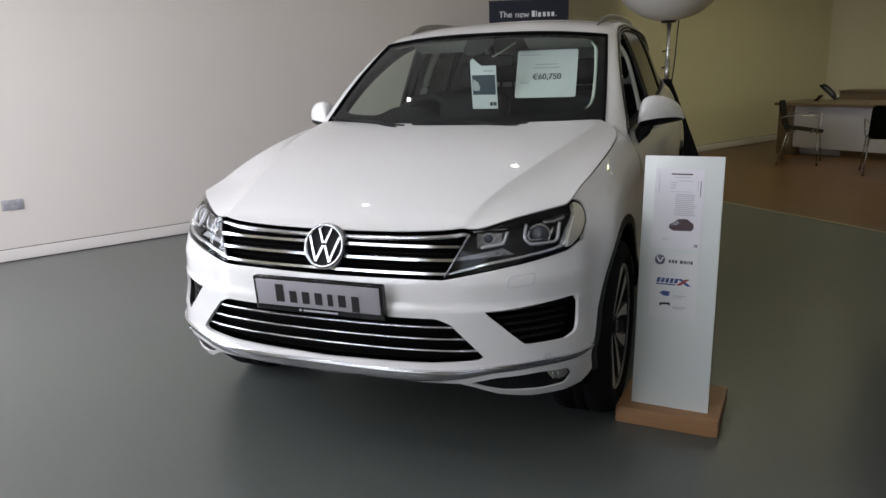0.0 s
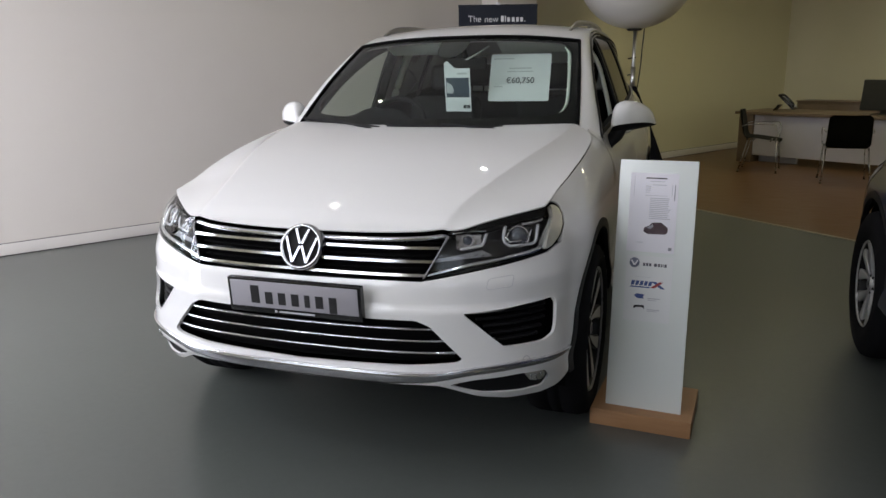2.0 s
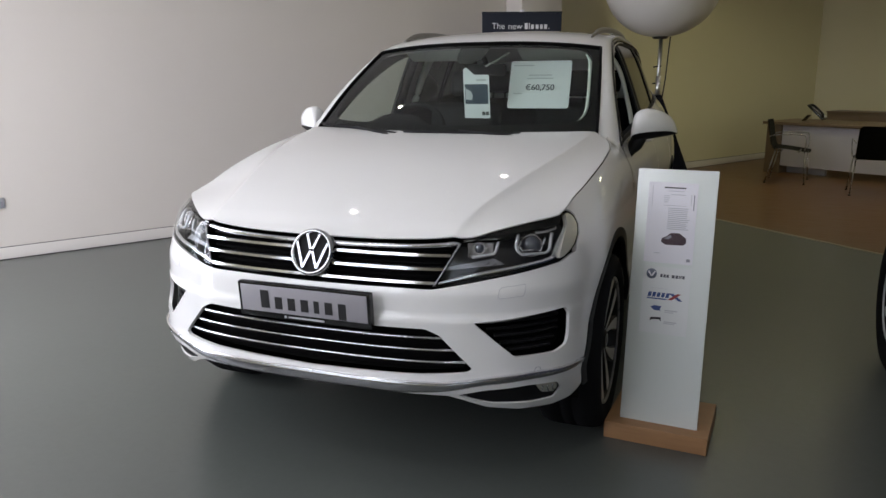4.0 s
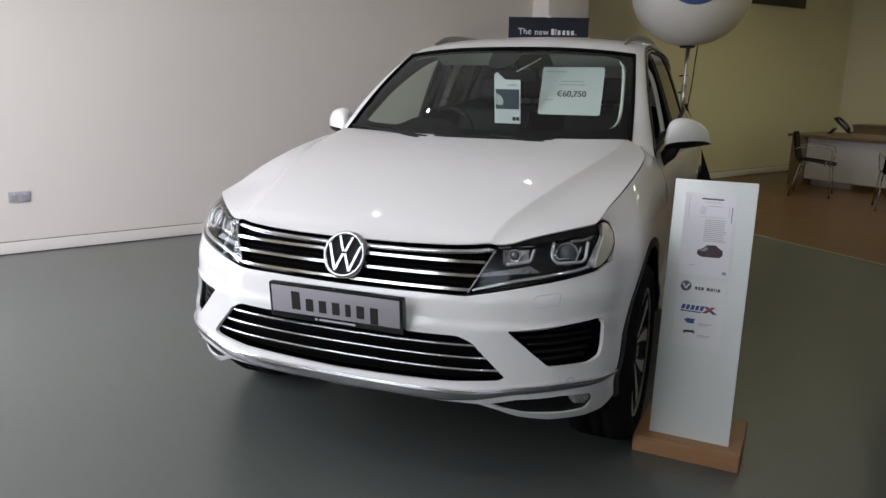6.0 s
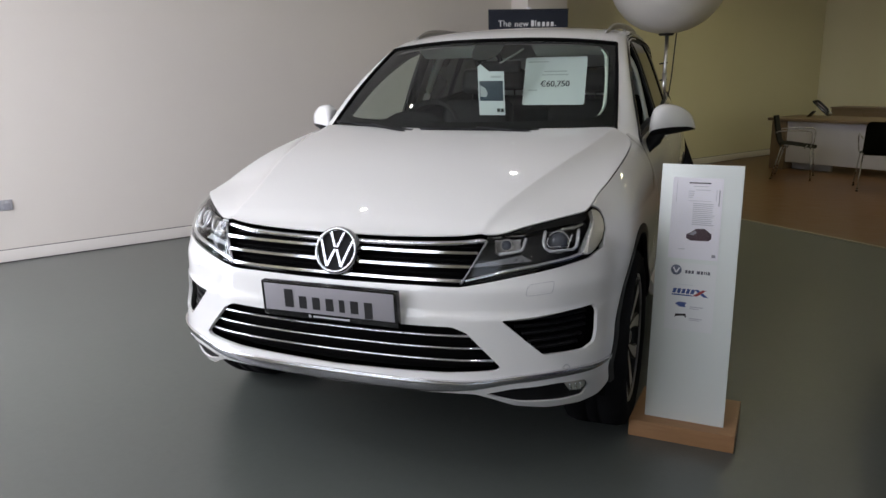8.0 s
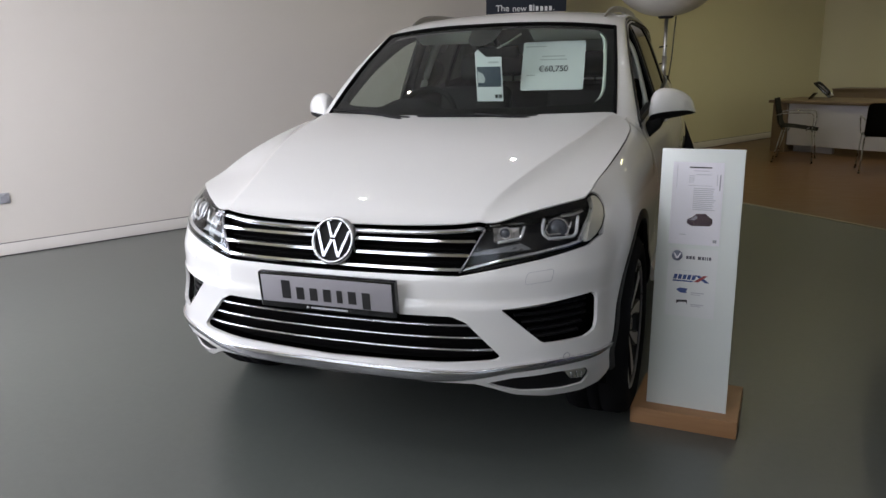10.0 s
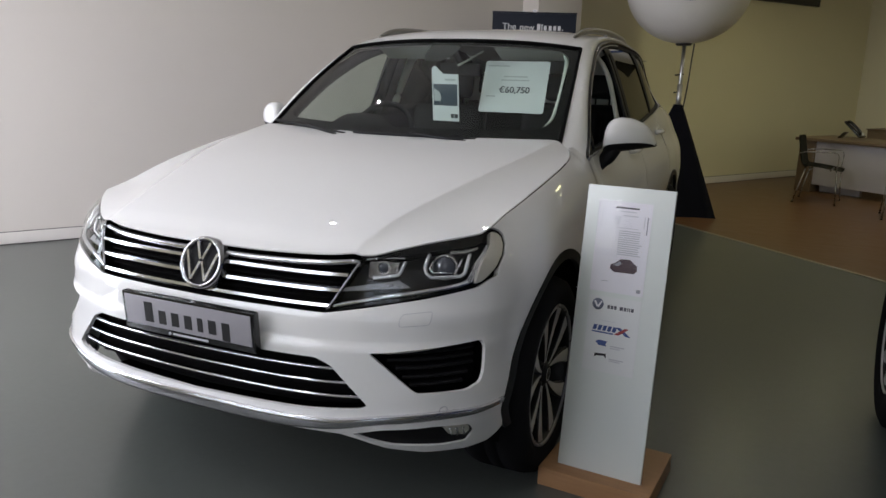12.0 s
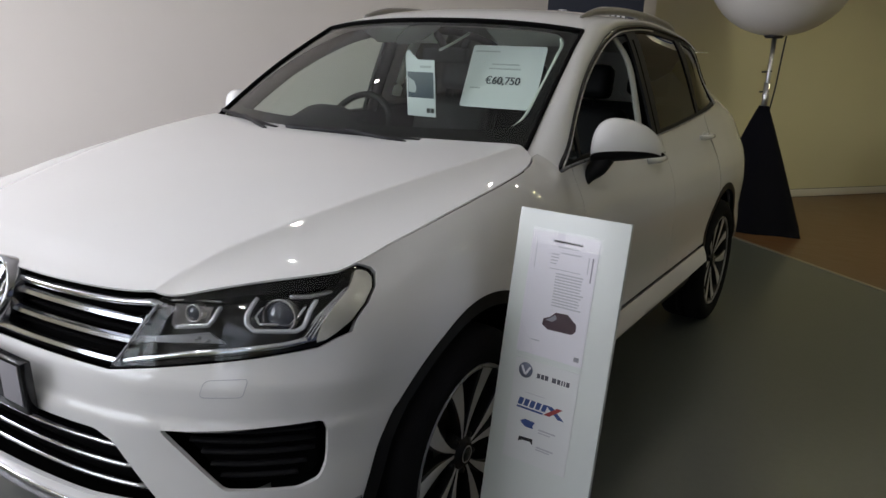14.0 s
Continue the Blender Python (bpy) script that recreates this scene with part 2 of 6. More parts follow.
def box(x0, x1, y0, y1, z0, z1, bevel=0.0, seg=2):
    bm = bmesh.new()
    bmesh.ops.create_cube(bm, size=1)
    bmesh.ops.scale(bm, vec=(x1 - x0, y1 - y0, z1 - z0), verts=bm.verts)
    bmesh.ops.translate(bm, vec=((x0 + x1) / 2, (y0 + y1) / 2, (z0 + z1) / 2), verts=bm.verts)
    if bevel:
        bmesh.ops.bevel(bm, geom=bm.edges[:], offset=bevel, segments=seg, affect="EDGES", profile=0.6)
    return bm


def moved(bm, m):
    bmesh.ops.transform(bm, matrix=m, verts=bm.verts)
    return bm


def join(*bms):
    out = bmesh.new()
    for b in bms:
        me = bpy.data.meshes.new("tmp")
        b.to_mesh(me)
        b.free()
        out.from_mesh(me)
        bpy.data.meshes.remove(me)
    return out


def lathe(profile, steps=48, axis="z"):
    """Turn a profile of (radius, height) round the axis."""
    bm = bmesh.new()
    rings = []
    for k in range(steps):
        a = 2 * math.pi * k / steps
        ring = []
        for r, h in profile:
            c, s = r * math.cos(a), r * math.sin(a)
            ring.append(bm.verts.new({"z": (c, s, h), "x": (h, c, s), "y": (c, h, s)}[axis]))
        rings.append(ring)
    for k in range(steps):
        a, b = rings[k], rings[(k + 1) % steps]
        for i in range(len(profile) - 1):
            bm.faces.new((a[i], b[i], b[i + 1], a[i + 1]))
    bmesh.ops.remove_doubles(bm, verts=bm.verts, dist=1e-5)
    bmesh.ops.recalc_face_normals(bm, faces=bm.faces)
    return bm


def tube(points, radius, sides=8, closed=False, flat=1.0):
    """A round or flattened rod along a line of points."""
    bm = bmesh.new()
    pts = [Vector(p) for p in points]
    rings = []
    n = len(pts)
    up = Vector((0, 0, 1))
    for i, p in enumerate(pts):
        a = pts[(i - 1) % n] if closed or i else p
        b = pts[(i + 1) % n] if closed or i < n - 1 else p
        t = (b - a).normalized()
        u = up if abs(t.dot(up)) < 0.95 else Vector((1, 0, 0))
        r = t.cross(u).normalized()
        w = r.cross(t).normalized()
        rad = radius(i / max(1, n - 1)) if callable(radius) else radius
        rings.append([bm.verts.new(p + rad * (math.cos(2 * math.pi * k / sides) * r + flat * math.sin(2 * math.pi * k / sides) * w)) for k in range(sides)])
    for i in range(n if closed else n - 1):
        a, b = rings[i], rings[(i + 1) % n]
        for k in range(sides):
            bm.faces.new((a[k], a[(k + 1) % sides], b[(k + 1) % sides], b[k]))
    if not closed:
        bm.faces.new(rings[0][::-1])
        bm.faces.new(rings[-1])
    bmesh.ops.recalc_face_normals(bm, faces=bm.faces)
    return bm


def hermite(knots):
    """A smooth function through a few knots (x, y)."""
    xs = np.array([k[0] for k in knots], float)
    ys = np.array([k[1] for k in knots], float)
    d = np.diff(ys) / np.diff(xs)
    m = np.zeros(len(xs))
    m[0], m[-1] = d[0], d[-1]
    for i in range(1, len(xs) - 1):
        if d[i - 1] * d[i] > 0:
            w1, w2 = 2 * (xs[i + 1] - xs[i]) + xs[i] - xs[i - 1], xs[i + 1] - xs[i] + 2 * (xs[i] - xs[i - 1])
            m[i] = (w1 + w2) / (w1 / d[i - 1] + w2 / d[i])

    def f(x):
        x = min(max(x, xs[0]), xs[-1])
        i = min(int(np.searchsorted(xs, x, "right")) - 1, len(xs) - 2)
        h = xs[i + 1] - xs[i]
        t = (x - xs[i]) / h
        return float((1 + 2 * t) * (1 - t) ** 2 * ys[i] + t * (1 - t) ** 2 * h * m[i] + t * t * (3 - 2 * t) * ys[i + 1] + t * t * (t - 1) * h * m[i + 1])
    return f


def smooth01(a, b, x):
    t = min(max((x - a) / (b - a), 0), 1)
    return t * t * (3 - 2 * t)


def path3(points, n):
    """n points along a smooth line through a few places."""
    pts = [Vector(p) for p in points]
    d = [0.0]
    for a, b in zip(pts, pts[1:]):
        d.append(d[-1] + (b - a).length)
    fs = [catmull(d, [p[k] for p in pts]) for k in range(3)]
    return [Vector((fs[0](d[-1] * i / (n - 1)), fs[1](d[-1] * i / (n - 1)), fs[2](d[-1] * i / (n - 1)))) for i in range(n)]


def catmull(xs, ys):
    m = [0.0] * len(xs)
    for i in range(len(xs)):
        a, b = max(0, i - 1), min(len(xs) - 1, i + 1)
        m[i] = (ys[b] - ys[a]) / (xs[b] - xs[a])

    def f(x):
        x = min(max(x, xs[0]), xs[-1])
        i = 0
        while i < len(xs) - 2 and x > xs[i + 1]:
            i += 1
        h = xs[i + 1] - xs[i]
        t = (x - xs[i]) / h
        return (1 + 2 * t) * (1 - t) ** 2 * ys[i] + t * (1 - t) ** 2 * h * m[i] + t * t * (3 - 2 * t) * ys[i + 1] + t * t * (t - 1) * h * m[i + 1]
    return f


def inside(p, poly):
    x, y = p
    c = False
    j = len(poly) - 1
    for i in range(len(poly)):
        (xi, yi), (xj, yj) = poly[i], poly[j]
        if (yi > y) != (yj > y) and x < (xj - xi) * (y - yi) / (yj - yi) + xi:
            c = not c
        j = i
    return c


def dense(poly, step, closed=True):
    out = []
    n = len(poly)
    for i in range(n if closed else n - 1):
        (ax, ay), (bx, by) = poly[i], poly[(i + 1) % n]
        k = max(1, int(math.ceil(math.hypot(bx - ax, by - ay) / step)))
        out += [(ax + (bx - ax) * j / k, ay + (by - ay) * j / k) for j in range(k)]
    if not closed:
        out.append(poly[-1])
    return out


def rounded(poly, r, seg=4):
    """The corners of a polygon rounded off."""
    out = []
    n = len(poly)
    for i in range(n):
        p, a, b = Vector(poly[i]), Vector(poly[i - 1]), Vector(poly[(i + 1) % n])
        ka, kb = min(r, (a - p).length * 0.45), min(r, (b - p).length * 0.45)
        pa, pb = p + (a - p).normalized() * ka, p + (b - p).normalized() * kb
        for j in range(seg + 1):
            t = j / seg
            out.append(tuple((1 - t) ** 2 * pa + 2 * t * (1 - t) * p + t * t * pb))
    return out


def normal_of(surface, u, v, e=2e-3):
    a = surface(u + e, v) - surface(u - e, v)
    b = surface(u, v + e) - surface(u, v - e)
    n = a.cross(b)
    return n.normalized() if n.length > 1e-12 else Vector((0, 0, 1))


def skin(surface, outline, holes=(), step=0.025, lip=0.02, off=0.0, flip=False, face=True, inward=False, ridges=()):
    """A sheet on a curved surface, cut to an outline with holes, its edges turned in by lip."""
    loops = [dense(outline, step)] + [dense(h, step) for h in holes]
    pts, edges = [], []
    for lp in loops:
        k = len(pts)
        pts += lp
        edges += [(k + i, k + (i + 1) % len(lp)) for i in range(len(lp))]
    for line in ridges:
        k = len(pts)
        pts += line
        edges += [(k + i, k + i + 1) for i in range(len(line) - 1)]
    us = [p[0] for p in loops[0]]
    vs = [p[1] for p in loops[0]]
    nu, nv = int((max(us) - min(us)) / step) + 1, int((max(vs) - min(vs)) / step) + 1
    ring = [np.array(lp) for lp in loops]
    allp = np.concatenate(ring + [np.array(line) for line in ridges])
    for i in range(1, nu):
        for j in range(1, nv):
            p = (min(us) + (max(us) - min(us)) * i / nu, min(vs) + (max(vs) - min(vs)) * j / nv)
            if inside(p, loops[0]) and not any(inside(p, h) for h in loops[1:]):
                if np.min(np.abs(allp - np.array(p)).sum(axis=1)) > step * 0.45:
                    pts.append(p)
    vv, ee, ff, ov, oe, of = delaunay_2d_cdt([Vector(p) for p in pts], edges, [], 0, 1e-6)
    bm = bmesh.new()
    layer = bm.verts.layers.float_vector.new("true_normal")
    verts, norms = [], []
    for p in vv:
        n = normal_of(surface, p.x, p.y)
        norms.append(n)
        verts.append(bm.verts.new(surface(p.x, p.y) + n * off))
        verts[-1][layer] = n
    if face:
        for f in ff:
            c = sum((vv[i] for i in f), Vector((0, 0))) / len(f)
            if inside((c.x, c.y), loops[0]) and not any(inside((c.x, c.y), h) for h in loops[1:]):
                bm.faces.new([verts[i] for i in f])
    if lip:
        # the turned-in rim has vertices of its own, so that the edge stays crisp
        where = {}
        for i, src in enumerate(ov):
            for s0 in src:
                where[s0] = i
        start = 0
        for k, lp in enumerate(loops):
            ids = []
            for i in range(len(lp)):
                w = where[start + i]
                if not ids or ids[-1] != w:
                    ids.append(w)
            start += len(lp)
            area = sum(lp[i - 1][0] * lp[i][1] - lp[i][0] * lp[i - 1][1] for i in range(len(lp)))
            turn = (1 if area > 0 else -1) * (1 if k == 0 else -1)
            rim = []
            for i, w in enumerate(ids):
                t = (verts[ids[(i + 1) % len(ids)]].co - verts[ids[i - 1]].co).normalized()
                outn = t.cross(norms[w]).normalized() * (-turn if inward else turn)
                pair = [bm.verts.new(verts[w].co), bm.verts.new(verts[w].co - norms[w] * lip)]
                for v in pair:
                    v[layer] = outn
                rim.append(pair)
            for i in range(len(rim)):
                a, b = rim[i - 1], rim[i]
                q = (a[0], a[1], b[1], b[0]) if (turn > 0) != inward else (a[0], b[0], b[1], a[1])
                bm.faces.new(q)
    bmesh.ops.delete(bm, geom=[v for v in bm.verts if not v.link_faces], context="VERTS")
    return bm


def sheet(f, nu, nv, lip=0.0):
    """A grid over the unit square."""
    bm = bmesh.new()
    g = [[bm.verts.new(f(i / nu, j / nv)) for j in range(nv + 1)] for i in range(nu + 1)]
    for i in range(nu):
        for j in range(nv):
            bm.faces.new((g[i][j], g[i + 1][j], g[i + 1][j + 1], g[i][j + 1]))
    return bm


def slab(outline, z0, z1, bevel=0.0):
    """A flat plate from an outline in x, y."""
    bm = bmesh.new()
    lo = [bm.verts.new((x, y, z0)) for x, y in outline]
    hi = [bm.verts.new((x, y, z1)) for x, y in outline]
    bm.faces.new(lo[::-1])
    bm.faces.new(hi)
    n = len(outline)
    for i in range(n):
        bm.faces.new((lo[i], lo[(i + 1) % n], hi[(i + 1) % n], hi[i]))
    if bevel:
        bmesh.ops.bevel(bm, geom=bm.edges[:], offset=bevel, segments=2, affect="EDGES")
    return bm


def lettering(text, size, thick=0.0006, bold=0.0):
    """Raised words with the built-in font, as a bmesh in the x, z plane, facing -y, centred."""
    cu = bpy.data.curves.new("words", "FONT")
    cu.body, cu.size, cu.extrude, cu.offset = text, size, thick, bold
    cu.align_x, cu.align_y = "CENTER", "CENTER"
    ob = new("words", cu)
    bpy.context.view_layer.update()
    me = bpy.data.meshes.new_from_object(ob.evaluated_get(bpy.context.evaluated_depsgraph_get()))
    bm = bmesh.new()
    bm.from_mesh(me)
    bpy.data.objects.remove(ob)
    bpy.data.meshes.remove(me)
    bpy.data.curves.remove(cu)
    return moved(bm, pose(0, 0, 0, 90, 0, 0))

# ---- the room ----
def wall_box(name, a0, a1, b0, b1, z0, z1, mat):
    ob = part(name, moved(box(a0, a1, b0, b1, z0, z1), ROOM), mat, smooth=False)
    return ob


WALL_T = 0.2
PIL_A = (Vector((-1.19, 6.68, 0)) - G0).dot(DA)      # where a pilaster parts the long wall
tagged(wall_box("wall_west_near", -0.2, PIL_A + 0.3, -WALL_T, 0, 0, ROOM_H, M_WALL),
       "long plain warm-white painted showroom wall", "wall", kind="structure")
# beyond the pilaster the cream also holds the change to warmer light
tagged(wall_box("wall_west_far", PIL_A + 0.3, ROOM_L + WALL_T, -WALL_T, 0, 0, ROOM_H, M_WALL2),
       "plain cream wall beyond the pilaster, with warm light put into its paint", "wall", kind="structure")
tagged(wall_box("wall_north", ROOM_L, ROOM_L + WALL_T, 0, ROOM_W, 0, ROOM_H, M_WALL2),
       "plain cream end wall behind the desk, with warm light put into its paint", "wall", kind="structure")
for nm, a0, a1, z0, z1 in (("near", -0.2, EAST[0], 0, ROOM_H), ("far", EAST[1], ROOM_L + WALL_T, 0, ROOM_H), ("low", EAST[0], EAST[1], 0, EAST[2]), ("head", EAST[0], EAST[1], EAST[3], ROOM_H)):
    tagged(wall_box("wall_east_" + nm, a0, a1, ROOM_W, ROOM_W + WALL_T, z0, z1, M_WALL2), "plain cream painted side wall", "wall", kind="structure")
tagged(wall_box("ceiling", -0.2, ROOM_L + WALL_T, -WALL_T, ROOM_W + WALL_T, ROOM_H, ROOM_H + 0.15, M_CEIL),
       "plain matt white ceiling", "ceiling", kind="structure")
# pilaster on the long wall
tagged(part("wall_pilaster", moved(box(PIL_A, PIL_A + 0.64, 0.001, 0.284, 0, ROOM_H - 0.002, 0.006), ROOM), M_WALL),
       "square warm-white pilaster standing out from the wall", "pilaster", kind="structure")
sharp(bpy.data.objects["wall_pilaster"])
# floors: grey resin with a brown wood-look area let in beyond a slanting edge
FL0, FL1 = Vector((0.86, 6.12, 0)), Vector((2.62, 4.56, 0))
fl_dir = (FL1 - FL0).normalized()
fl_out = Vector((-fl_dir.y, fl_dir.x, 0))
if fl_out.y < 0:
    fl_out = -fl_out


def floor_piece(name, quad, z0, z1, mat):
    return part(name, slab([(p.x, p.y) for p in quad], z0, z1), mat, smooth=False)


floor_quad = [room(-0.2, -0.2), room(-0.2, ROOM_W + 0.2), room(ROOM_L + 0.2, ROOM_W + 0.2), room(ROOM_L + 0.2, -0.2)]
tagged(floor_piece("floor", floor_quad, -0.12, 0.0, M_FLOOR), "grey poured resin floor with a satin shine", "floor", kind="structure")


def clip(poly, p0, nrm):
    out = []
    for i, a in enumerate(poly):
        b = poly[(i + 1) % len(poly)]
        da, db = (a - p0).dot(nrm), (b - p0).dot(nrm)
        if da >= 0:
            out.append(a)
        if da * db < 0:
            out.append(a + (b - a) * (da / (da - db)))
    return out


inner_quad = [room(0, 0), room(0, ROOM_W), room(ROOM_L, ROOM_W), room(ROOM_L, 0)]
wood_poly = clip(inner_quad, FL0, fl_out)
tagged(floor_piece("floor_wood_area", wood_poly, 0.0005, 0.0045, M_WOODFLOOR),
       "brown wood-look vinyl flooring round the desk", "floor", kind="structure")
e0, e1 = FL0 - fl_dir * 12, FL0 + fl_dir * 14
trim_poly = clip(clip(clip(clip([e0 - fl_out * 0.02, e1 - fl_out * 0.02, e1 + fl_out * 0.018, e0 + fl_out * 0.018],
                                room(0, 0.0), DB), room(0, ROOM_W), -DB), room(0, 0), DA), room(ROOM_L, 0), -DA)
tagged(floor_piece("trim_floor_joint", trim_poly, 0.0, 0.007, M_STRIP), "thin pale metal trim between two floors", "floor trim", kind="structure")


def skirting(name, a0, a1, b0, b1, label):
    bm = box(a0, a1, b0, b1, 0.008, 0.105, 0.004)
    board = tagged(sharp(part(name, moved(bm, ROOM), M_BASEBOARD)), label, "skirting board", kind="structure")
    if a1 - a0 > b1 - b0:
        part("joint", moved(box(a0, a1, b0, b1 - 0.004, 0.105, 0.109), ROOM), M_JOINT, board, "thin dark joint along the top", smooth=False)
        part("joint", moved(box(a0, a1, b0, b1 + 0.003, 0.0005, 0.006), ROOM), M_JOINT, board, "thin dark joint at the floor", smooth=False)


skirting("baseboard_west_near", 0.0, PIL_A - 0.002, 0.001, 0.018, "white painted skirting board along the long wall")
skirting("baseboard_west_far", PIL_A + 0.642, ROOM_L - 0.002, 0.001, 0.018, "white painted skirting board along the long wall")
skirting("baseboard_pilaster", PIL_A - 0.016, PIL_A + 0.656, 0.286, 0.302, "white painted skirting board round the pilaster")
skirting("baseboard_north", ROOM_L - 0.018, ROOM_L - 0.001, 0.02, ROOM_W, "white painted skirting board along the end wall")

# shop front behind the camera: windows over a low wall
ends = [0.0] + [v for w in WINDOWS for v in w] + [ROOM_W]
for i in range(0, len(ends), 2):
    tagged(wall_box("wall_south_pier_%d" % (i // 2 + 1), -0.2, 0, ends[i], ends[i + 1], 0, HEAD_Z, M_WALL2), "plain cream wall beside a shop window", "wall", kind="structure")
tagged(wall_box("wall_south_head", -0.2, 0, 0, ROOM_W, HEAD_Z, ROOM_H, M_WALL2), "plain cream wall over the shop windows", "wall", kind="structure")


def shop_window(name, place, w0, w1, z0, z1, bars):
    """Window in local x (through the wall) and y (along it): frame bars and panes."""
    win = thing(name, place, "wide shop window with dark aluminium frame", "window", kind="structure")
    for k in range(bars + 1):
        b = w0 + 0.03 + (w1 - w0 - 0.06) * k / bars
        part("window_frame", box(-0.13, -0.06, b - 0.03, b + 0.03, z0, z1, 0.004), M_FRAMEDARK, win)
    for z in (z0, 2.25, z1 - 0.08):
        part("window_frame", box(-0.125, -0.065, w0, w1, z, z + 0.08, 0.004), M_FRAMEDARK, win)
    for k in range(bars):
        b0 = w0 + 0.06 + (w1 - w0 - 0.06) * k / bars
        ob = part("pane", box(-0.1, -0.09, b0, b0 + (w1 - w0 - 0.06) / bars - 0.06, z0 + 0.08, z1 - 0.08), M_PANE, win, smooth=False)
        ob.visible_shadow = False


for wi, (w0, w1) in enumerate(WINDOWS):
    shop_window("window_%d" % (wi + 1), ROOM.copy(), w0, w1, SILLS[wi], HEAD_Z, BARS[wi])
    tagged(wall_box("wall_south_low_%d" % (wi + 1), -0.2, 0, w0, w1, 0, SILLS[wi], M_WALL2), "plain cream low wall under a shop window", "wall", kind="structure")
# frame round the added east fill lamp, out of view
shop_window("window_5", ROOM @ pose(0, ROOM_W, 0, 0, 0, -90), EAST[0], EAST[1], EAST[2], EAST[3], 4)
tagged(floor_piece("ground", [Vector((-900, -900, 0)), Vector((900, -900, 0)), Vector((900, 900, 0)), Vector((-900, 900, 0))], -0.4, -0.14,
                   material("asphalt", (0.06, 0.06, 0.06), rough=0.9, vary=0.2, scale=3)), "plain grey tarmac outside", "ground", kind="structure")

# twin wall socket low on the long wall
sock_a, sock_z = (Vector((-4.155, 2.05, 0)) - G0).dot(DA), 0.475
socket = thing("wall_socket", ROOM @ pose(sock_a, 0.0, sock_z), "grey metal double wall socket low on the wall", "socket")
sharp(part("faceplate", box(-0.080, 0.080, 0.0, 0.010, -0.043, 0.043, 0.004), M_SOCKET, socket))
for k in (-1, 1):
    sharp(part("outlet", box(k * 0.039 - 0.026, k * 0.039 + 0.026, 0.010, 0.0115, -0.036, 0.014, 0.0005), M_GREYINK, socket))
    sharp(part("switch", box(k * 0.039 - 0.008, k * 0.039 + 0.008, 0.010, 0.014, 0.019, 0.036, 0.001), M_PALEINK, socket))

# dark wall panel high on the long wall
fr_a = (Vector((1.0, 10.1, 0)) - G0).dot(DA)
frame_ob = thing("wall_sign", ROOM @ pose(fr_a, 0, 2.60), "dark rectangular sign board high on the wall", "sign")
sharp(part("board", box(0, 1.63, 0.0, 0.05, 0.0, 0.45, 0.006), M_GLOSSBLACK, frame_ob))

# ceiling downlights
M_LED = glow("led_white", (1.0, 0.95, 0.86), 170.0)
first = None


def downlight_at(i, j, drop):
    """A place in the ceiling's grid of downlights."""
    return room(0.25 + 1.9 * i, 2.05 + 2.1 * j, ROOM_H - drop)


for i in range(8):
    for j in range(6):
        m = Matrix.Translation(downlight_at(i, j, 0.002))
        if first is None:
            first = thing("downlight", m, "small round white recessed ceiling spotlight, lit", "ceiling light", "ceiling downlights")
            part("bezel", lathe([(0.029, 0.0), (0.036, -0.010), (0.048, -0.008), (0.050, 0.0)], 28), M_SKIRT, first)
            part("diffuser", lathe([(0.0, -0.004), (0.028, -0.004), (0.029, 0.0)], 24), M_LED, first)
        else:
            copy_thing(first, m)


# spots below a few: warm by the desk, stronger near ones fill floor and car
def spot_lamp(place, power, wide, colour):
    sp = bpy.data.lights.new("spot", "SPOT")
    sp.energy, sp.color, sp.spot_size, sp.spot_blend, sp.shadow_soft_size = power, colour, radians(wide), 0.9, 0.10
    ob = new("spot", sp)
    ob.matrix_world = look(place, place + Vector((0.001, 0, -1)))


for i, j in ((5, 0), (6, 0), (7, 1), (5, 2), (6, 1), (5, 1)):
    spot_lamp(downlight_at(i, j, 0.03), 29.0, 165, (1.0, 0.945, 0.52))
for i, j, watts in ((0, 0, 70.0), (0, 1, 62.0), (1, 0, 32.0), (1, 1, 32.0), (1, 2, 28.0)):
    spot_lamp(downlight_at(i, j, 0.03), watts, 130, (0.96, 0.97, 1.0))

# ---- the white car ----
# plan line of the flanks, from the middle of the nose round to the tail
PLAN = [(0, 0.030), (0.25, 0.038), (0.45, 0.062), (0.60, 0.108), (0.75, 0.190), (0.87, 0.312), (0.925, 0.42), (0.952, 0.56),
        (0.962, 0.80), (0.966, 1.3), (0.968, 2.4), (0.966, 3.4), (0.955, 4.0), (0.925, 4.42), (0.84, 4.66), (0.6, 4.76), (0.3, 4.79), (0, 4.80)]
arc = [0.0]
for (ax, ay), (bx, by) in zip(PLAN, PLAN[1:]):
    arc.append(arc[-1] + math.hypot(bx - ax, by - ay))
fx, fy = catmull(arc, [p[0] for p in PLAN]), catmull(arc, [p[1] for p in PLAN])
TS = np.linspace(0, arc[-1], 1600)
TX, TY = np.array([fx(s) for s in TS]), np.array([fy(s) for s in TS])
NOSE = int(np.argmax(TX > 0.935))


def sf(x):
    """The place along the plan line at half-width x of the nose."""
    return float(np.interp(x, TX[:NOSE + 40], TS[:NOSE + 40]))


def sd(y):
    """The place along the plan line at distance y from the nose."""
    return float(np.interp(y, TY, TS))


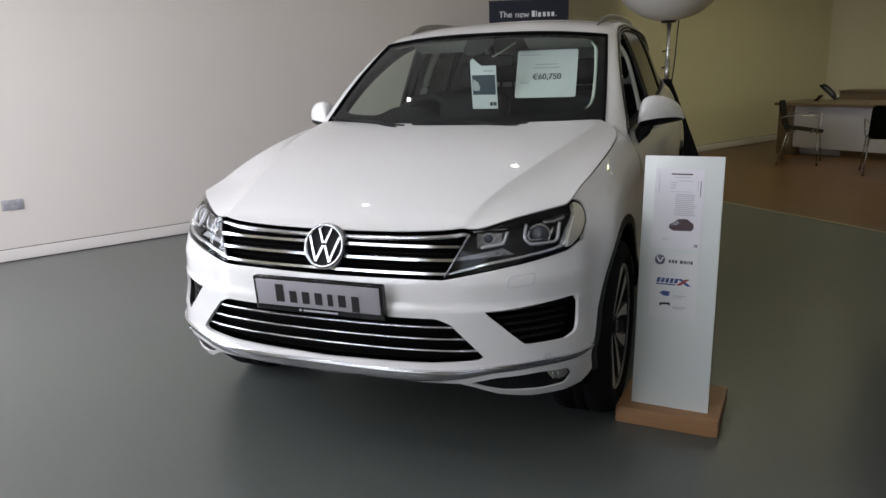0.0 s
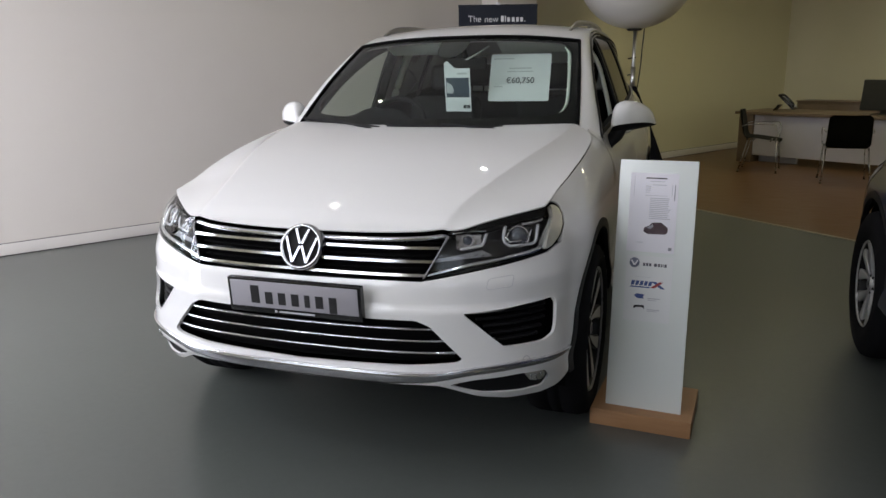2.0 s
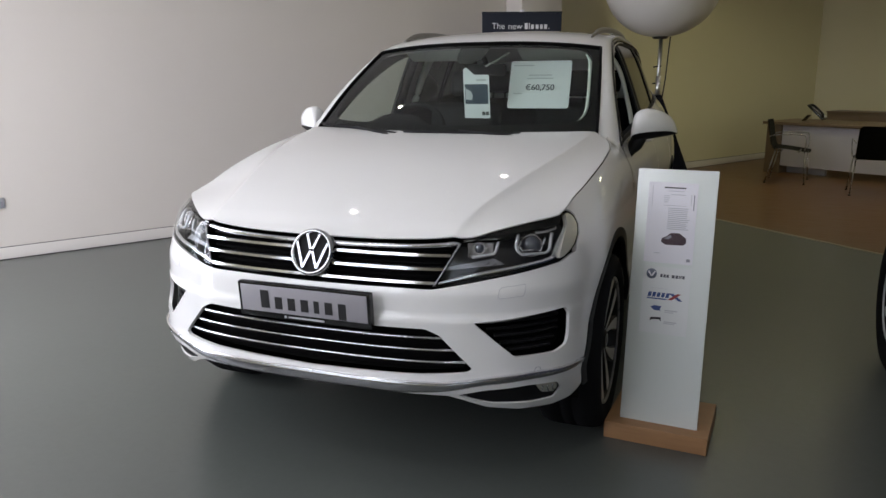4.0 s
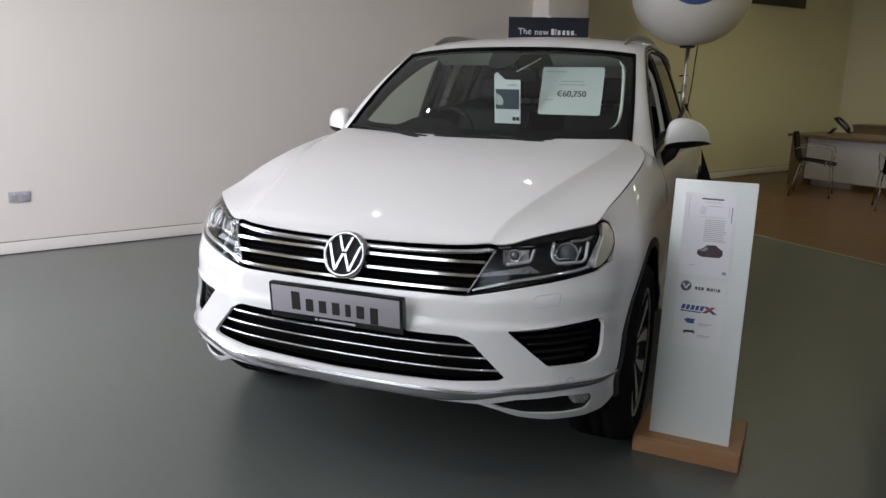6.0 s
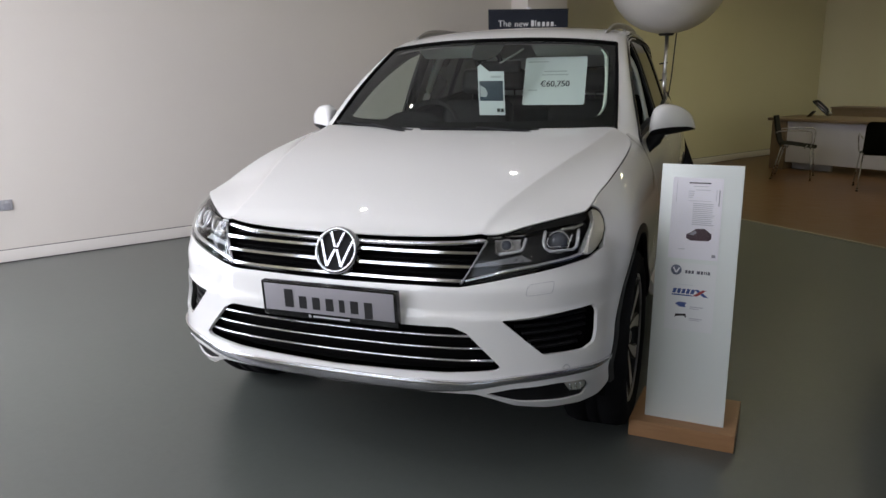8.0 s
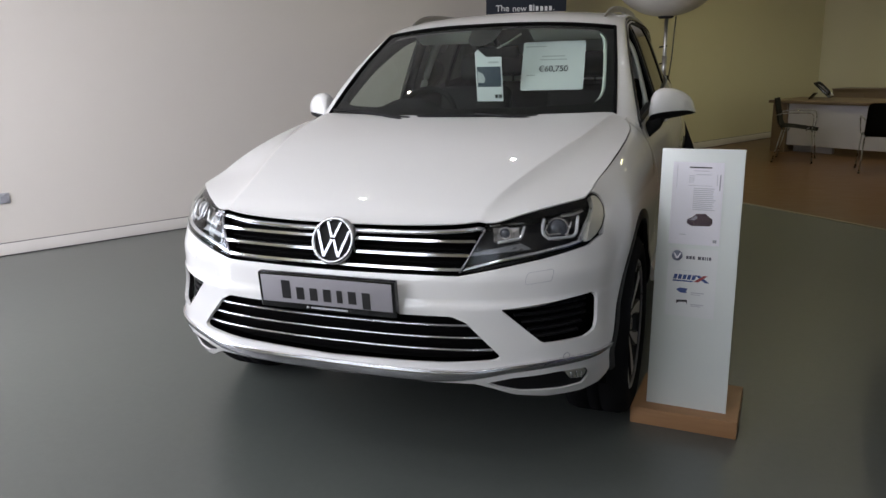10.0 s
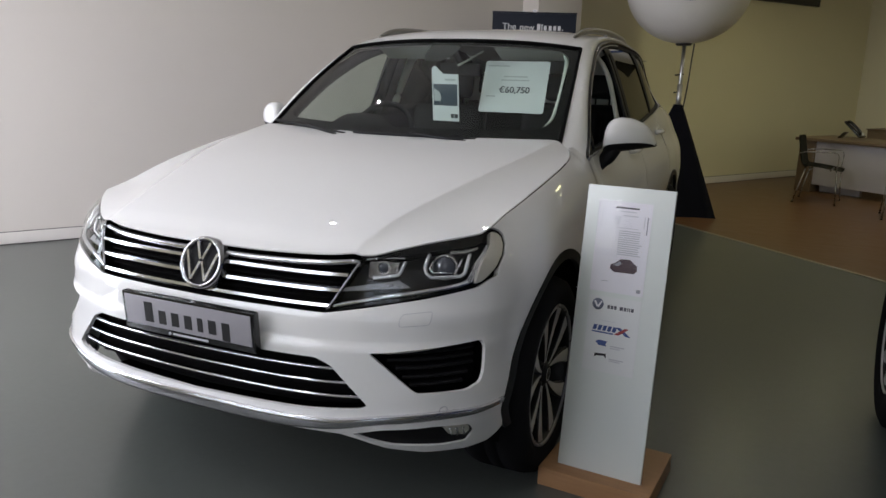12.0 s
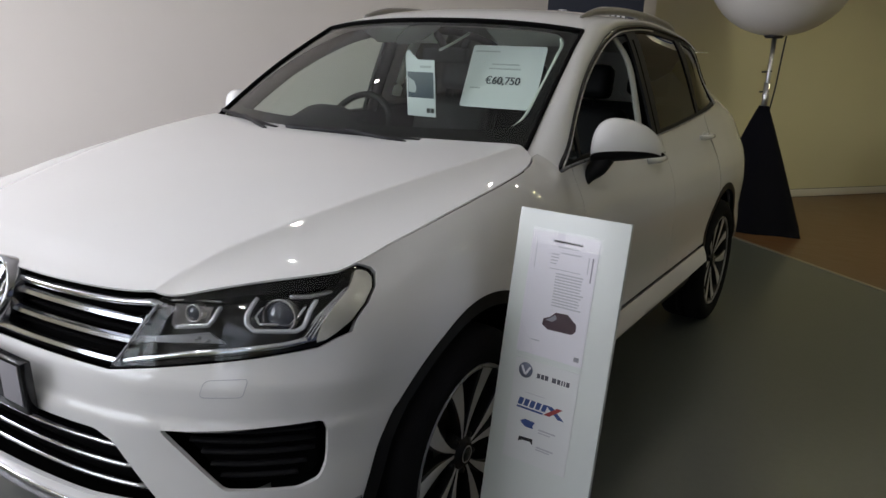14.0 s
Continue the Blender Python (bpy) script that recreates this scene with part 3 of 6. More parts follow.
LEAN_F = hermite([(0.15, 0.14), (0.28, 0.062), (0.36, 0.010), (0.43, -0.022), (0.50, -0.018), (0.60, -0.010), (0.652, -0.008), (0.670, 0.006), (0.70, 0.012), (0.746, 0.0185), (0.758, 0.0225),
                  (0.79, 0.040), (0.86, 0.063), (0.925, 0.095), (0.985, 0.16), (1.05, 0.26), (1.2, 0.6)])
INSET = hermite([(0.15, 0.13), (0.27, 0.066), (0.36, 0.020), (0.5, 0.0), (0.62, 0.010), (0.80, 0.0), (0.92, 0.010), (1.0, 0.030), (1.1, 0.078),
                 (1.18, 0.108), (1.3, 0.15), (1.45, 0.205), (1.6, 0.27), (1.70, 0.34)])
HOOD_C = hermite([(0.06, 0.885), (0.12, 0.922), (0.17, 0.940), (0.25, 0.972), (0.5, 1.045), (0.9, 1.135), (1.3, 1.198), (1.6, 1.235)])
HOOD_X = hermite([(0.2, 0.79), (0.50, 0.815), (0.62, 0.835), (0.78, 0.860), (0.96, 0.875), (1.10, 0.880), (1.22, 0.878), (1.34, 0.858), (1.43, 0.81), (1.55, 0.775), (1.8, 0.77)])
CREASE = hermite([(0.0, 0.500), (0.187, 0.512), (0.307, 0.525), (0.478, 0.565), (0.741, 0.639), (1.059, 0.715), (1.448, 0.769)])


def hood_z(x, y):
    x, w = abs(x), smooth01(0.2, 0.6, y)
    q = (x - CREASE(y)) / 0.0025
    soft = 0.0025 * (math.log1p(math.exp(q)) if q < 30 else q)
    return HOOD_C(y) - 0.013 * (x / 0.8) ** 2 - (0.011 + 0.036 * w) * (1 - math.exp(-soft / (0.028 + 0.070 * w)))


def flank(s, z):
    """The body's side and nose: a place along the plan line, and a height."""
    sg = -1.0 if s < 0 else 1.0
    s = abs(s)
    x, y = fx(s), fy(s)
    y2 = y + (LEAN_F(z) + 0.038 * smooth01(0.90, 0.99, z) * smooth01(0.50, 0.80, x)) * (1 - smooth01(0.34, 0.95, y))
    side = x / 0.966
    ins = INSET(z)
    # wing: rolls over to meet the bonnet
    yh = min(max(y2, 0.3), 1.7)
    zh = hood_z(HOOD_X(yh), yh)
    q = min(max((z - (zh - 0.27)) / 0.27, 0), 1.15)
    wing = (x - HOOD_X(yh)) * q ** 3.4 if x > HOOD_X(yh) else 0.0
    w = smooth01(1.36, 1.56, y2)
    wf = smooth01(0.30, 0.62, y2)
    x2 = x - side * (ins * w + (1 - w) * min(ins, INSET(0.9)) + (1 - w) * wf * wing)
    x2 -= 0.17 * smooth01(3.55, 4.45, y) * smooth01(1.16, 1.5, z)
    # tail leans forward above the waist
    y2 -= smooth01(3.9, 4.75, y) * 0.62 * max(0.0, z - 1.08) ** 1.15
    return Vector((sg * x2, y2, z))


def bonnet(x, y):
    return Vector((x, y, hood_z(x, y)))


def top_edge(s):
    """Height at which the nose meets the bonnet."""
    z = 0.93
    for _ in range(30):
        p = flank(s, z)
        z += 0.4 * (hood_z(p.x, p.y) - z)
    return z


def mirrored(half):
    """Close a half outline, given from the middle outwards and back to the middle, across s = 0."""
    return half + [(-s, z) for s, z in half[::-1] if abs(s) > 1e-6]


AX_F, AX_R, HUB_Z, ARCH_R = 0.862, 3.767, 0.372, 0.470


def arch(cy, a0, a1, n=14, r=ARCH_R):
    """Points of a wheel arch, in degrees from the front horizontal, over the top."""
    out = []
    for i in range(n + 1):
        a = radians(a0 + (a1 - a0) * i / n)
        out.append((sd(cy - r * math.cos(a)), HUB_Z + 0.004 + r * math.sin(a)))
    return out


car = thing("parked_car", pose(0, 0, 0), "white estate-type off-road car with chrome grille, parked on the grey floor", "car")

# lamp outline on the nose
LAMP_END = ((0.853, 0.9885), (0.870, 0.984), (0.887, 0.977), (0.900, 0.965), (0.9085, 0.943), (0.906, 0.915), (0.894, 0.886), (0.870, 0.857))
S_TOP = sf(0.838)
edge_s = [sf(0.538) + (S_TOP - sf(0.538)) * i / 8 for i in range(9)]
lamp_top_line = [(s, top_edge(s) - 0.004) for s in edge_s]
LAMP = [(sf(0.457), 0.768)] + lamp_top_line + [(sf(x), z) for x, z in LAMP_END] + [(sf(0.848), 0.840), (sf(0.792), 0.827), (sf(0.675), 0.806)]

# bumper with its openings
A0 = [p for p in arch(AX_F + 0.030, 0.5, 40, 9)]
bump_half = ([(0, 0.393), (sf(0.30), 0.393), (sf(0.45), 0.392), (sf(0.52), 0.389), (sf(0.57), 0.368), (sf(0.64), 0.330), (sf(0.737), 0.306), (sf(0.839), 0.300), (sf(0.89), 0.313), (sf(0.912), 0.334), (sd(0.415), 0.352)] + A0 +
             [(sf(0.893), 0.862), (sf(0.873), 0.851), (sf(0.850), 0.834), (sf(0.792), 0.822), (sf(0.675), 0.801), (sf(0.457), 0.763), (sf(0.30), 0.764), (0, 0.762)])
LOWGRILLE = rounded(mirrored([(0, 0.632), (sf(0.446), 0.632), (sf(0.495), 0.611), (sf(0.604), 0.490), (sf(0.588), 0.479), (sf(0.42), 0.468), (0, 0.460)]), 0.012)
INTAKE = rounded([(sf(0.605), 0.654), (sf(0.75), 0.664), (sf(0.876), 0.673), (sf(0.890), 0.655), (sf(0.890), 0.575), (sf(0.881), 0.540), (sf(0.852), 0.523), (sf(0.735), 0.526), (sf(0.675), 0.587)], 0.012)
FOGSLOT = rounded([(sf(0.556), 0.392), (sf(0.644), 0.411), (sf(0.782), 0.416), (sf(0.862), 0.405), (sf(0.869), 0.373), (sf(0.846), 0.334), (sf(0.785), 0.332), (sf(0.660), 0.346), (sf(0.60), 0.368)], 0.012)


def flip_s(poly):
    return [(-s, z) for s, z in poly]


SLOTS = [LOWGRILLE, INTAKE, flip_s(INTAKE), FOGSLOT, flip_s(FOGSLOT)]
# the soft crease below the lamps
brow = [[(float(u), z) for u in np.linspace(-sf(0.87), sf(0.87), 96)] for z in (0.742, 0.750, 0.757)]
part("front_bumper", skin(flank, mirrored(bump_half), SLOTS, 0.02, 0.014, ridges=brow), M_PAINT, car, "white painted bumper with dark air intakes")

# bonnet
S_END = sd(1.435)
edge_line = [(sv, flank(sv, top_edge(sv))) for sv in [S_END * i / 70 for i in range(71)]]
front_line = []
for i, (sv, p) in enumerate(edge_line):
    q = edge_line[min(i + 1, 70)][1] - edge_line[max(i - 1, 0)][1]
    w = Vector((-q.y, q.x)).normalized() * (-0.008 + 0.0125 * smooth01(sf(0.815), sf(0.85), sv))
    front_line.append((max(0.0, p.x + w.x), p.y + w.y))
rear_line = [(0.800 * (1 - k / 10), 1.30 + 0.15 * (1 - k / 10) ** 2) for k in range(11)]
pa, pb, pc = (Vector(v) for v in (front_line[-5], front_line[-1], rear_line[1]))
corner = [tuple((1 - q) ** 2 * pa + 2 * q * (1 - q) * pb + q * q * pc) for q in np.linspace(0, 1, 9)]
hood_half = front_line[:-5] + corner + rear_line[2:]
hood_poly = hood_half + [(-x, y) for x, y in hood_half[::-1] if x > 1e-6]
# the pressed crease on either side of the bonnet
creases = [[(k * (CREASE(y) + d), float(y)) for y in np.linspace(0.30, 1.36, 70)] for k in (-1, 1) for d in (-0.007, 0.0, 0.007)]
part("bonnet", skin(bonnet, hood_poly, (), 0.0135, 0.005, ridges=creases), M_PAINT, car)


# wings, doors, quarters
BELT = hermite([(1.45, 1.118), (1.66, 1.133), (2.2, 1.158), (2.7, 1.185), (3.36, 1.238), (3.98, 1.300)])
DLO_TOP = hermite([(1.485, 1.120), (1.584, 1.170), (1.731, 1.292), (1.892, 1.408), (2.086, 1.508), (2.275, 1.582), (2.539, 1.637), (2.955, 1.664), (3.44, 1.643),
                   (3.70, 1.590), (3.85, 1.505), (3.94, 1.40), (4.0, 1.30)])
DOOR_B = lambda y: 0.521 + 0.025 * (y - 2.06)      # foot of the doors
SILL_B = lambda y: 0.434 + 0.033 * (y - 2.03)      # foot of the sill panel
DOOR1, DOOR2, DOOR3 = 1.60, 2.66, 3.52
SEAM = ((0, 0.003), (0, 0.003), (0.001, 0.003), (0.002, 0.003), (0.003, 0), (0.003, 0), (0.003, 0))
lamp_side = [(sf(x + dx), z + dz) for (x, z), (dx, dz) in list(zip(LAMP_END, SEAM))[::-1]]
wing_poly = ([(sf(0.893), 0.862)] + lamp_side +
             [(sv, top_edge(sv) - 0.002) for sv in np.linspace(sf(0.860), sd(1.43), 32)] +
             [(sd(1.485), BELT(1.485) - 0.004), (sd(DOOR1 - 0.005), BELT(1.6) - 0.004), (sd(DOOR1 - 0.005), DOOR_B(1.6) + 0.006), (sd(1.352), DOOR_B(1.35) + 0.006)] + arch(AX_F + 0.030, 163.5, 40, 24))
door_f = [(sd(DOOR1), DOOR_B(1.6) + 0.006), (sd(DOOR2 - 0.004), DOOR_B(2.66) + 0.006)] + [(sd(y), BELT(y) - 0.004) for y in np.linspace(DOOR2 - 0.004, DOOR1, 9)]
ARCH2 = arch(AX_R, 24, 66, 8)
door_r = [(sd(DOOR2), DOOR_B(2.66) + 0.006), (sd(3.325), DOOR_B(3.3) + 0.006)] + ARCH2 + [(sd(y), BELT(y) - 0.004) for y in np.linspace(DOOR3, DOOR2, 9)]
quarter = (arch(AX_R, 68, 172, 16) + [(sd(4.5), 0.43), (sd(4.56), 1.0), (sd(4.58), 1.10), (sd(4.45), 1.35), (sd(4.3), 1.60), (sd(3.66), DLO_TOP(3.66) + 0.012), (sd(3.80), DLO_TOP(3.80) + 0.012), (sd(3.90), DLO_TOP(3.90) + 0.012), (sd(3.97), DLO_TOP(3.97)), (sd(4.0), 1.30)] +
           [(sd(y), BELT(y) - 0.004) for y in (3.95, 3.80, 3.60, DOOR3 + 0.004)])
sill = [(sd(1.37), SILL_B(1.37)), (sd(3.28), SILL_B(3.28)), (sd(3.32), DOOR_B(3.32) - 0.007), (sd(1.355), DOOR_B(1.355) - 0.007)]
sill_low = [(sd(1.36), 0.30), (sd(3.29), 0.30), (sd(3.29), DOOR_B(3.29) + 0.03), (sd(1.36), DOOR_B(1.36) + 0.03)]
tail = [(sd(4.52), 0.36), (arc[-1], 0.36), (arc[-1], 1.60), (sd(4.32), 1.60), (sd(4.47), 1.35), (sd(4.60), 1.10)]


def sill_face(s, z):
    """The sill panel: steps out below the doors and leans so that it catches the light."""
    p = flank(s, z)
    h = min(max((DOOR_B(p.y) - 0.007 - z) / 0.075, 0.0), 1.0)
    p.x += math.copysign(0.004 + 0.036 * h ** 0.8, p.x)
    return p


sides = (("left", 1), ("right", -1))
for _, k in sides:
    f = (lambda p: p) if k > 0 else flip_s
    o = k < 0
    part("wing", skin(flank, f(wing_poly), (), 0.022, 0.022), M_PAINT, car)
    fd = part("front_door", skin(flank, f(door_f), (), 0.03, 0.02), M_PAINT, car)
    rd = part("rear_door", skin(flank, f(door_r), (), 0.03, 0.02), M_PAINT, car)
    part("rear_quarter", skin(flank, f(quarter), (), 0.035, 0.02), M_PAINT, car)
    part("sill", skin(sill_face, f(sill), (), 0.018, 0.03), M_PAINT, car, "white sill panel, stepped out below the doors")
    part("sill_lower", skin(flank, f(sill_low), (), 0.05, 0.0, off=-0.022), M_BLACK, car, "black lower sill")
    # handles
    for y, zh, dr in ((2.47, 1.085, fd), (3.42, 1.130, rd)):
        c = flank(k * sd(y), zh)
        part("handle", tube([c + Vector((k * 0.004, -0.095, 0)), c + Vector((k * 0.030, -0.075, 0.003)), c + Vector((k * 0.036, 0, 0.004)),
                             c + Vector((k * 0.030, 0.075, 0.003)), c + Vector((k * 0.004, 0.095, 0))], 0.014, 10, flat=1.0), M_PAINT, dr)
        part("handle_recess", moved(lathe([(0.0, 0.0), (0.030, 0.002), (0.042, 0.003), (0.044, 0.0)], 20, "x"), Matrix.Translation(c) @ Matrix.Diagonal((k, 1.5, 0.75, 1))), M_PAINT, dr)
    # black arch edging
    for cy, a0, a1 in ((AX_F + 0.030, -5, 175), (AX_R, 8, 172)):
        band = arch(cy, a0, a1, 44, ARCH_R + 0.002) + arch(cy, a1, a0, 44, ARCH_R - 0.036)
        part("arch_edging", skin(flank, f(band), (), 0.03, 0.02, off=0.003), M_BLACK, car, "matt black wheel arch edging")
    # wheel wells
    for cy in (AX_F + 0.030, AX_R):
        well = bmesh.new()
        ring = []
        for i in range(33):
            a = radians(-12 + 204 * i / 32)
            yy, zz = cy - 0.462 * math.cos(a), HUB_Z + 0.004 + 0.462 * math.sin(a)
            ring.append([well.verts.new((k * 0.905, yy, zz)), well.verts.new((k * 0.60, yy, zz)), well.verts.new((k * 0.60, cy - 0.1 * math.cos(a), HUB_Z + 0.1 * math.sin(a)))])
        for a, b in zip(ring, ring[1:]):
            well.faces.new((a[0], b[0], b[1], a[1]))
            well.faces.new((a[1], b[1], b[2], a[2]))
        part("wheel_well", well, M_LINER, car, "dark wheel well lining")
part("tailgate", skin(flank, mirrored([(arc[-1], 0.36)] + [tail[0]] + [tail[5], tail[4], tail[3]] + [(arc[-1], 1.60)])[:6], (), 0.06, 0.02), M_PAINT, car)
part("tailgate_side", skin(flank, flip_s(tail), (), 0.06, 0.02), M_PAINT, car)

# upper nose grille
GRILLE_TOP = [(s, top_edge(s) - 0.004) for s in [sf(0.536) * i / 8 for i in range(9)]]
grille_back = mirrored(GRILLE_TOP + [(sf(0.460), 0.772), (sf(0.3), 0.769), (0, 0.765)])
grille = new("upper_grille")
grille.parent = car
bm = skin(flank, grille_back, (), 0.04, 0.0, off=-0.055)
part("mesh_back", bm, M_LINER, grille)


def rail(s0, s1, zf, h, depth, off, n=40, taper=0.0, drop=lambda s: 0.0):
    """A bar that follows the nose, with a rounded section; zf gives its middle height."""
    bm = bmesh.new()
    rings = []
    for i in range(n + 1):
        s = s0 + (s1 - s0) * i / n
        z = zf(s) - 0.5 * drop(s)
        hh = h * (1 - taper * smooth01(0.75, 1.0, abs(2 * i / n - 1))) + drop(s)
        p, nn = flank(s, z), normal_of(flank, s, z)
        up = (flank(s, z + 0.02) - flank(s, z - 0.02)).normalized()
        prof = [(-depth, -0.5), (-0.25 * depth, -0.5), (0, -0.30), (0.0, 0.18), (-0.30 * depth, 0.5), (-depth, 0.5)]
        rings.append([bm.verts.new(p + nn * (off + d) + up * (t * hh)) for d, t in prof])
    m = len(rings[0])
    for a, b in zip(rings, rings[1:]):
        for k in range(m):
            bm.faces.new((a[k], b[k], b[(k + 1) % m], a[(k + 1) % m]))
    bm.faces.new(rings[0])
    bm.faces.new(rings[-1][::-1])
    bmesh.ops.recalc_face_normals(bm, faces=bm.faces)
    return bm


g_top = lambda s: top_edge(s) - 0.026
part("grille_bar", rail(-sf(0.536), sf(0.536), g_top, 0.0190, 0.03, -0.002), M_GRILLE, grille, "chrome bar")
for z0, hw in ((0.874, 0.508), (0.829, 0.487), (0.784, 0.466)):
    sharp(part("grille_bar", rail(-sf(hw), sf(hw), lambda s, z0=z0: z0, 0.0195, 0.035, 0.0), M_GRILLE, grille, "chrome bar"), 25)
for z0, hw in ((0.897, 0.512), (0.851, 0.490), (0.806, 0.469)):
    part("grille_slat", rail(-sf(hw), sf(hw), lambda s, z0=z0: z0, 0.010, 0.02, -0.030), M_LINER, grille, "matt black slat")

for k in (-1, 1):
    ends_ = [(k * (sf(0.536) + (sf(0.461) - sf(0.536)) * i / 10), g_top(sf(0.536)) + (0.774 - g_top(sf(0.536))) * i / 10) for i in range(11)]
    part("grille_end", tube([flank(a, z) for a, z in ends_], 0.0030, 8), M_DULLSILVER, grille, "thin chrome end piece")

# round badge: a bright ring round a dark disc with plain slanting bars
badge = new("badge")
badge.parent = car
bc = flank(0, 0.862)
badge.matrix_world = Matrix.Translation(bc + Vector((0, -0.012, 0))) @ pose(0, 0, 0, -21, 0, 0)
bpy.context.view_layer.update()
R_B = 0.083
part("badge_ring", lathe([(R_B - 0.013, 0.002), (R_B - 0.012, -0.010), (R_B - 0.006, -0.015), (R_B, -0.010), (R_B + 0.003, 0.004), (R_B + 0.003, 0.03)], 56, "y"), M_BADGE, badge, "chrome ring")
part("badge_disc", lathe([(0.0, -0.002), (R_B - 0.012, 0.001)], 40, "y"), M_BLACK, badge, "matt black disc")


def bar2(x0, z0, x1, z1, w, y0, y1):
    d = Vector((x1 - x0, 0, z1 - z0))
    n = Vector((-d.z, 0, d.x)).normalized() * w / 2
    bm = bmesh.new()
    a, b = Vector((x0, 0, z0)), Vector((x1, 0, z1))
    lo = [bm.verts.new(p + Vector((0, y1, 0))) for p in (a - n, b - n, b + n, a + n)]
    hi = [bm.verts.new(p + Vector((0, y0, 0))) for p in (a - n * 0.6, b - n * 0.6, b + n * 0.6, a + n * 0.6)]
    bm.faces.new(lo)
    bm.faces.new(hi[::-1])
    for i in range(4):
        bm.faces.new((lo[i], hi[i], hi[(i + 1) % 4], lo[(i + 1) % 4]))
    bmesh.ops.recalc_face_normals(bm, faces=bm.faces)
    return bm


for k in (-1, 1):
    sharp(part("badge_bar", bar2(k * 0.026, 0.064, k * 0.004, 0.010, 0.0145, -0.011, 0.0), M_BADGE, badge, "chrome bar"))
    sharp(part("badge_bar", bar2(k * 0.062, 0.034, k * 0.028, -0.058, 0.0145, -0.011, 0.0), M_BADGE, badge, "chrome bar"))
    sharp(part("badge_bar", bar2(k * 0.028, -0.058, k * 0.004, 0.002, 0.0145, -0.010, 0.0), M_BADGE, badge, "chrome bar"))

# plate with seven dark letter-sized bars
plate = new("front_plate")
plate.parent = car
plate.matrix_world = Matrix.Translation((0, 0.0, 0.693)) @ pose(0, 0, 0, 4, 0, 0)
bpy.context.view_layer.update()
sharp(part("plate_holder", box(-0.268, 0.268, -0.004, 0.022, -0.068, 0.062, 0.004), M_GLOSSBLACK, plate, "black plastic plate holder"))
sharp(part("plate_face", box(-0.256, 0.256, -0.006, 0.0, -0.046, 0.054, 0.001), M_PLATE, plate, "grey show plate"))
xs = -0.175
for w, h in ((0.040, 0.068), (0.034, 0.046), (0.034, 0.046), (0.034, 0.046), (0.024, 0.046), (0.034, 0.046), (0.034, 0.060)):
    zl = -0.030 if h != 0.060 else -0.044
    part("letter_bar", box(xs + w * 0.06, xs + w * 0.94, -0.0072, -0.0055, zl, zl + h), M_INK, plate, "black bar", smooth=False)
    xs += w + 0.0195
part("small_print", box(-0.062, 0.082, -0.0055, -0.0035, -0.061, -0.055), M_PALEINK, plate, "thin pale bar", smooth=False)
part("small_print", lathe([(0, -0.0055), (0.005, -0.0055), (0.005, -0.003)], 16, "y"), M_PALEINK, plate, "small pale dot").location = (-0.075, 0, -0.058)

# lower grille and side intakes
lower = new("lower_grille")
lower.parent = car
part("mesh_back", skin(flank, LOWGRILLE, (), 0.04, 0.0, off=-0.06), M_LINER, lower)
for z0, hw in ((0.598, 0.515), (0.556, 0.548), (0.514, 0.580)):
    part("grille_strip", rail(-sf(hw), sf(hw), lambda s, z0=z0: z0, 0.0085, 0.018, -0.006), M_GRILLE, lower, "thin chrome strip")
for z0, hw in ((0.618, 0.48), (0.577, 0.52), (0.535, 0.55), (0.492, 0.58)):
    part("grille_slat", rail(-sf(hw), sf(hw), lambda s, z0=z0: z0, 0.012, 0.025, -0.032), M_LINER, lower, "matt black slat")
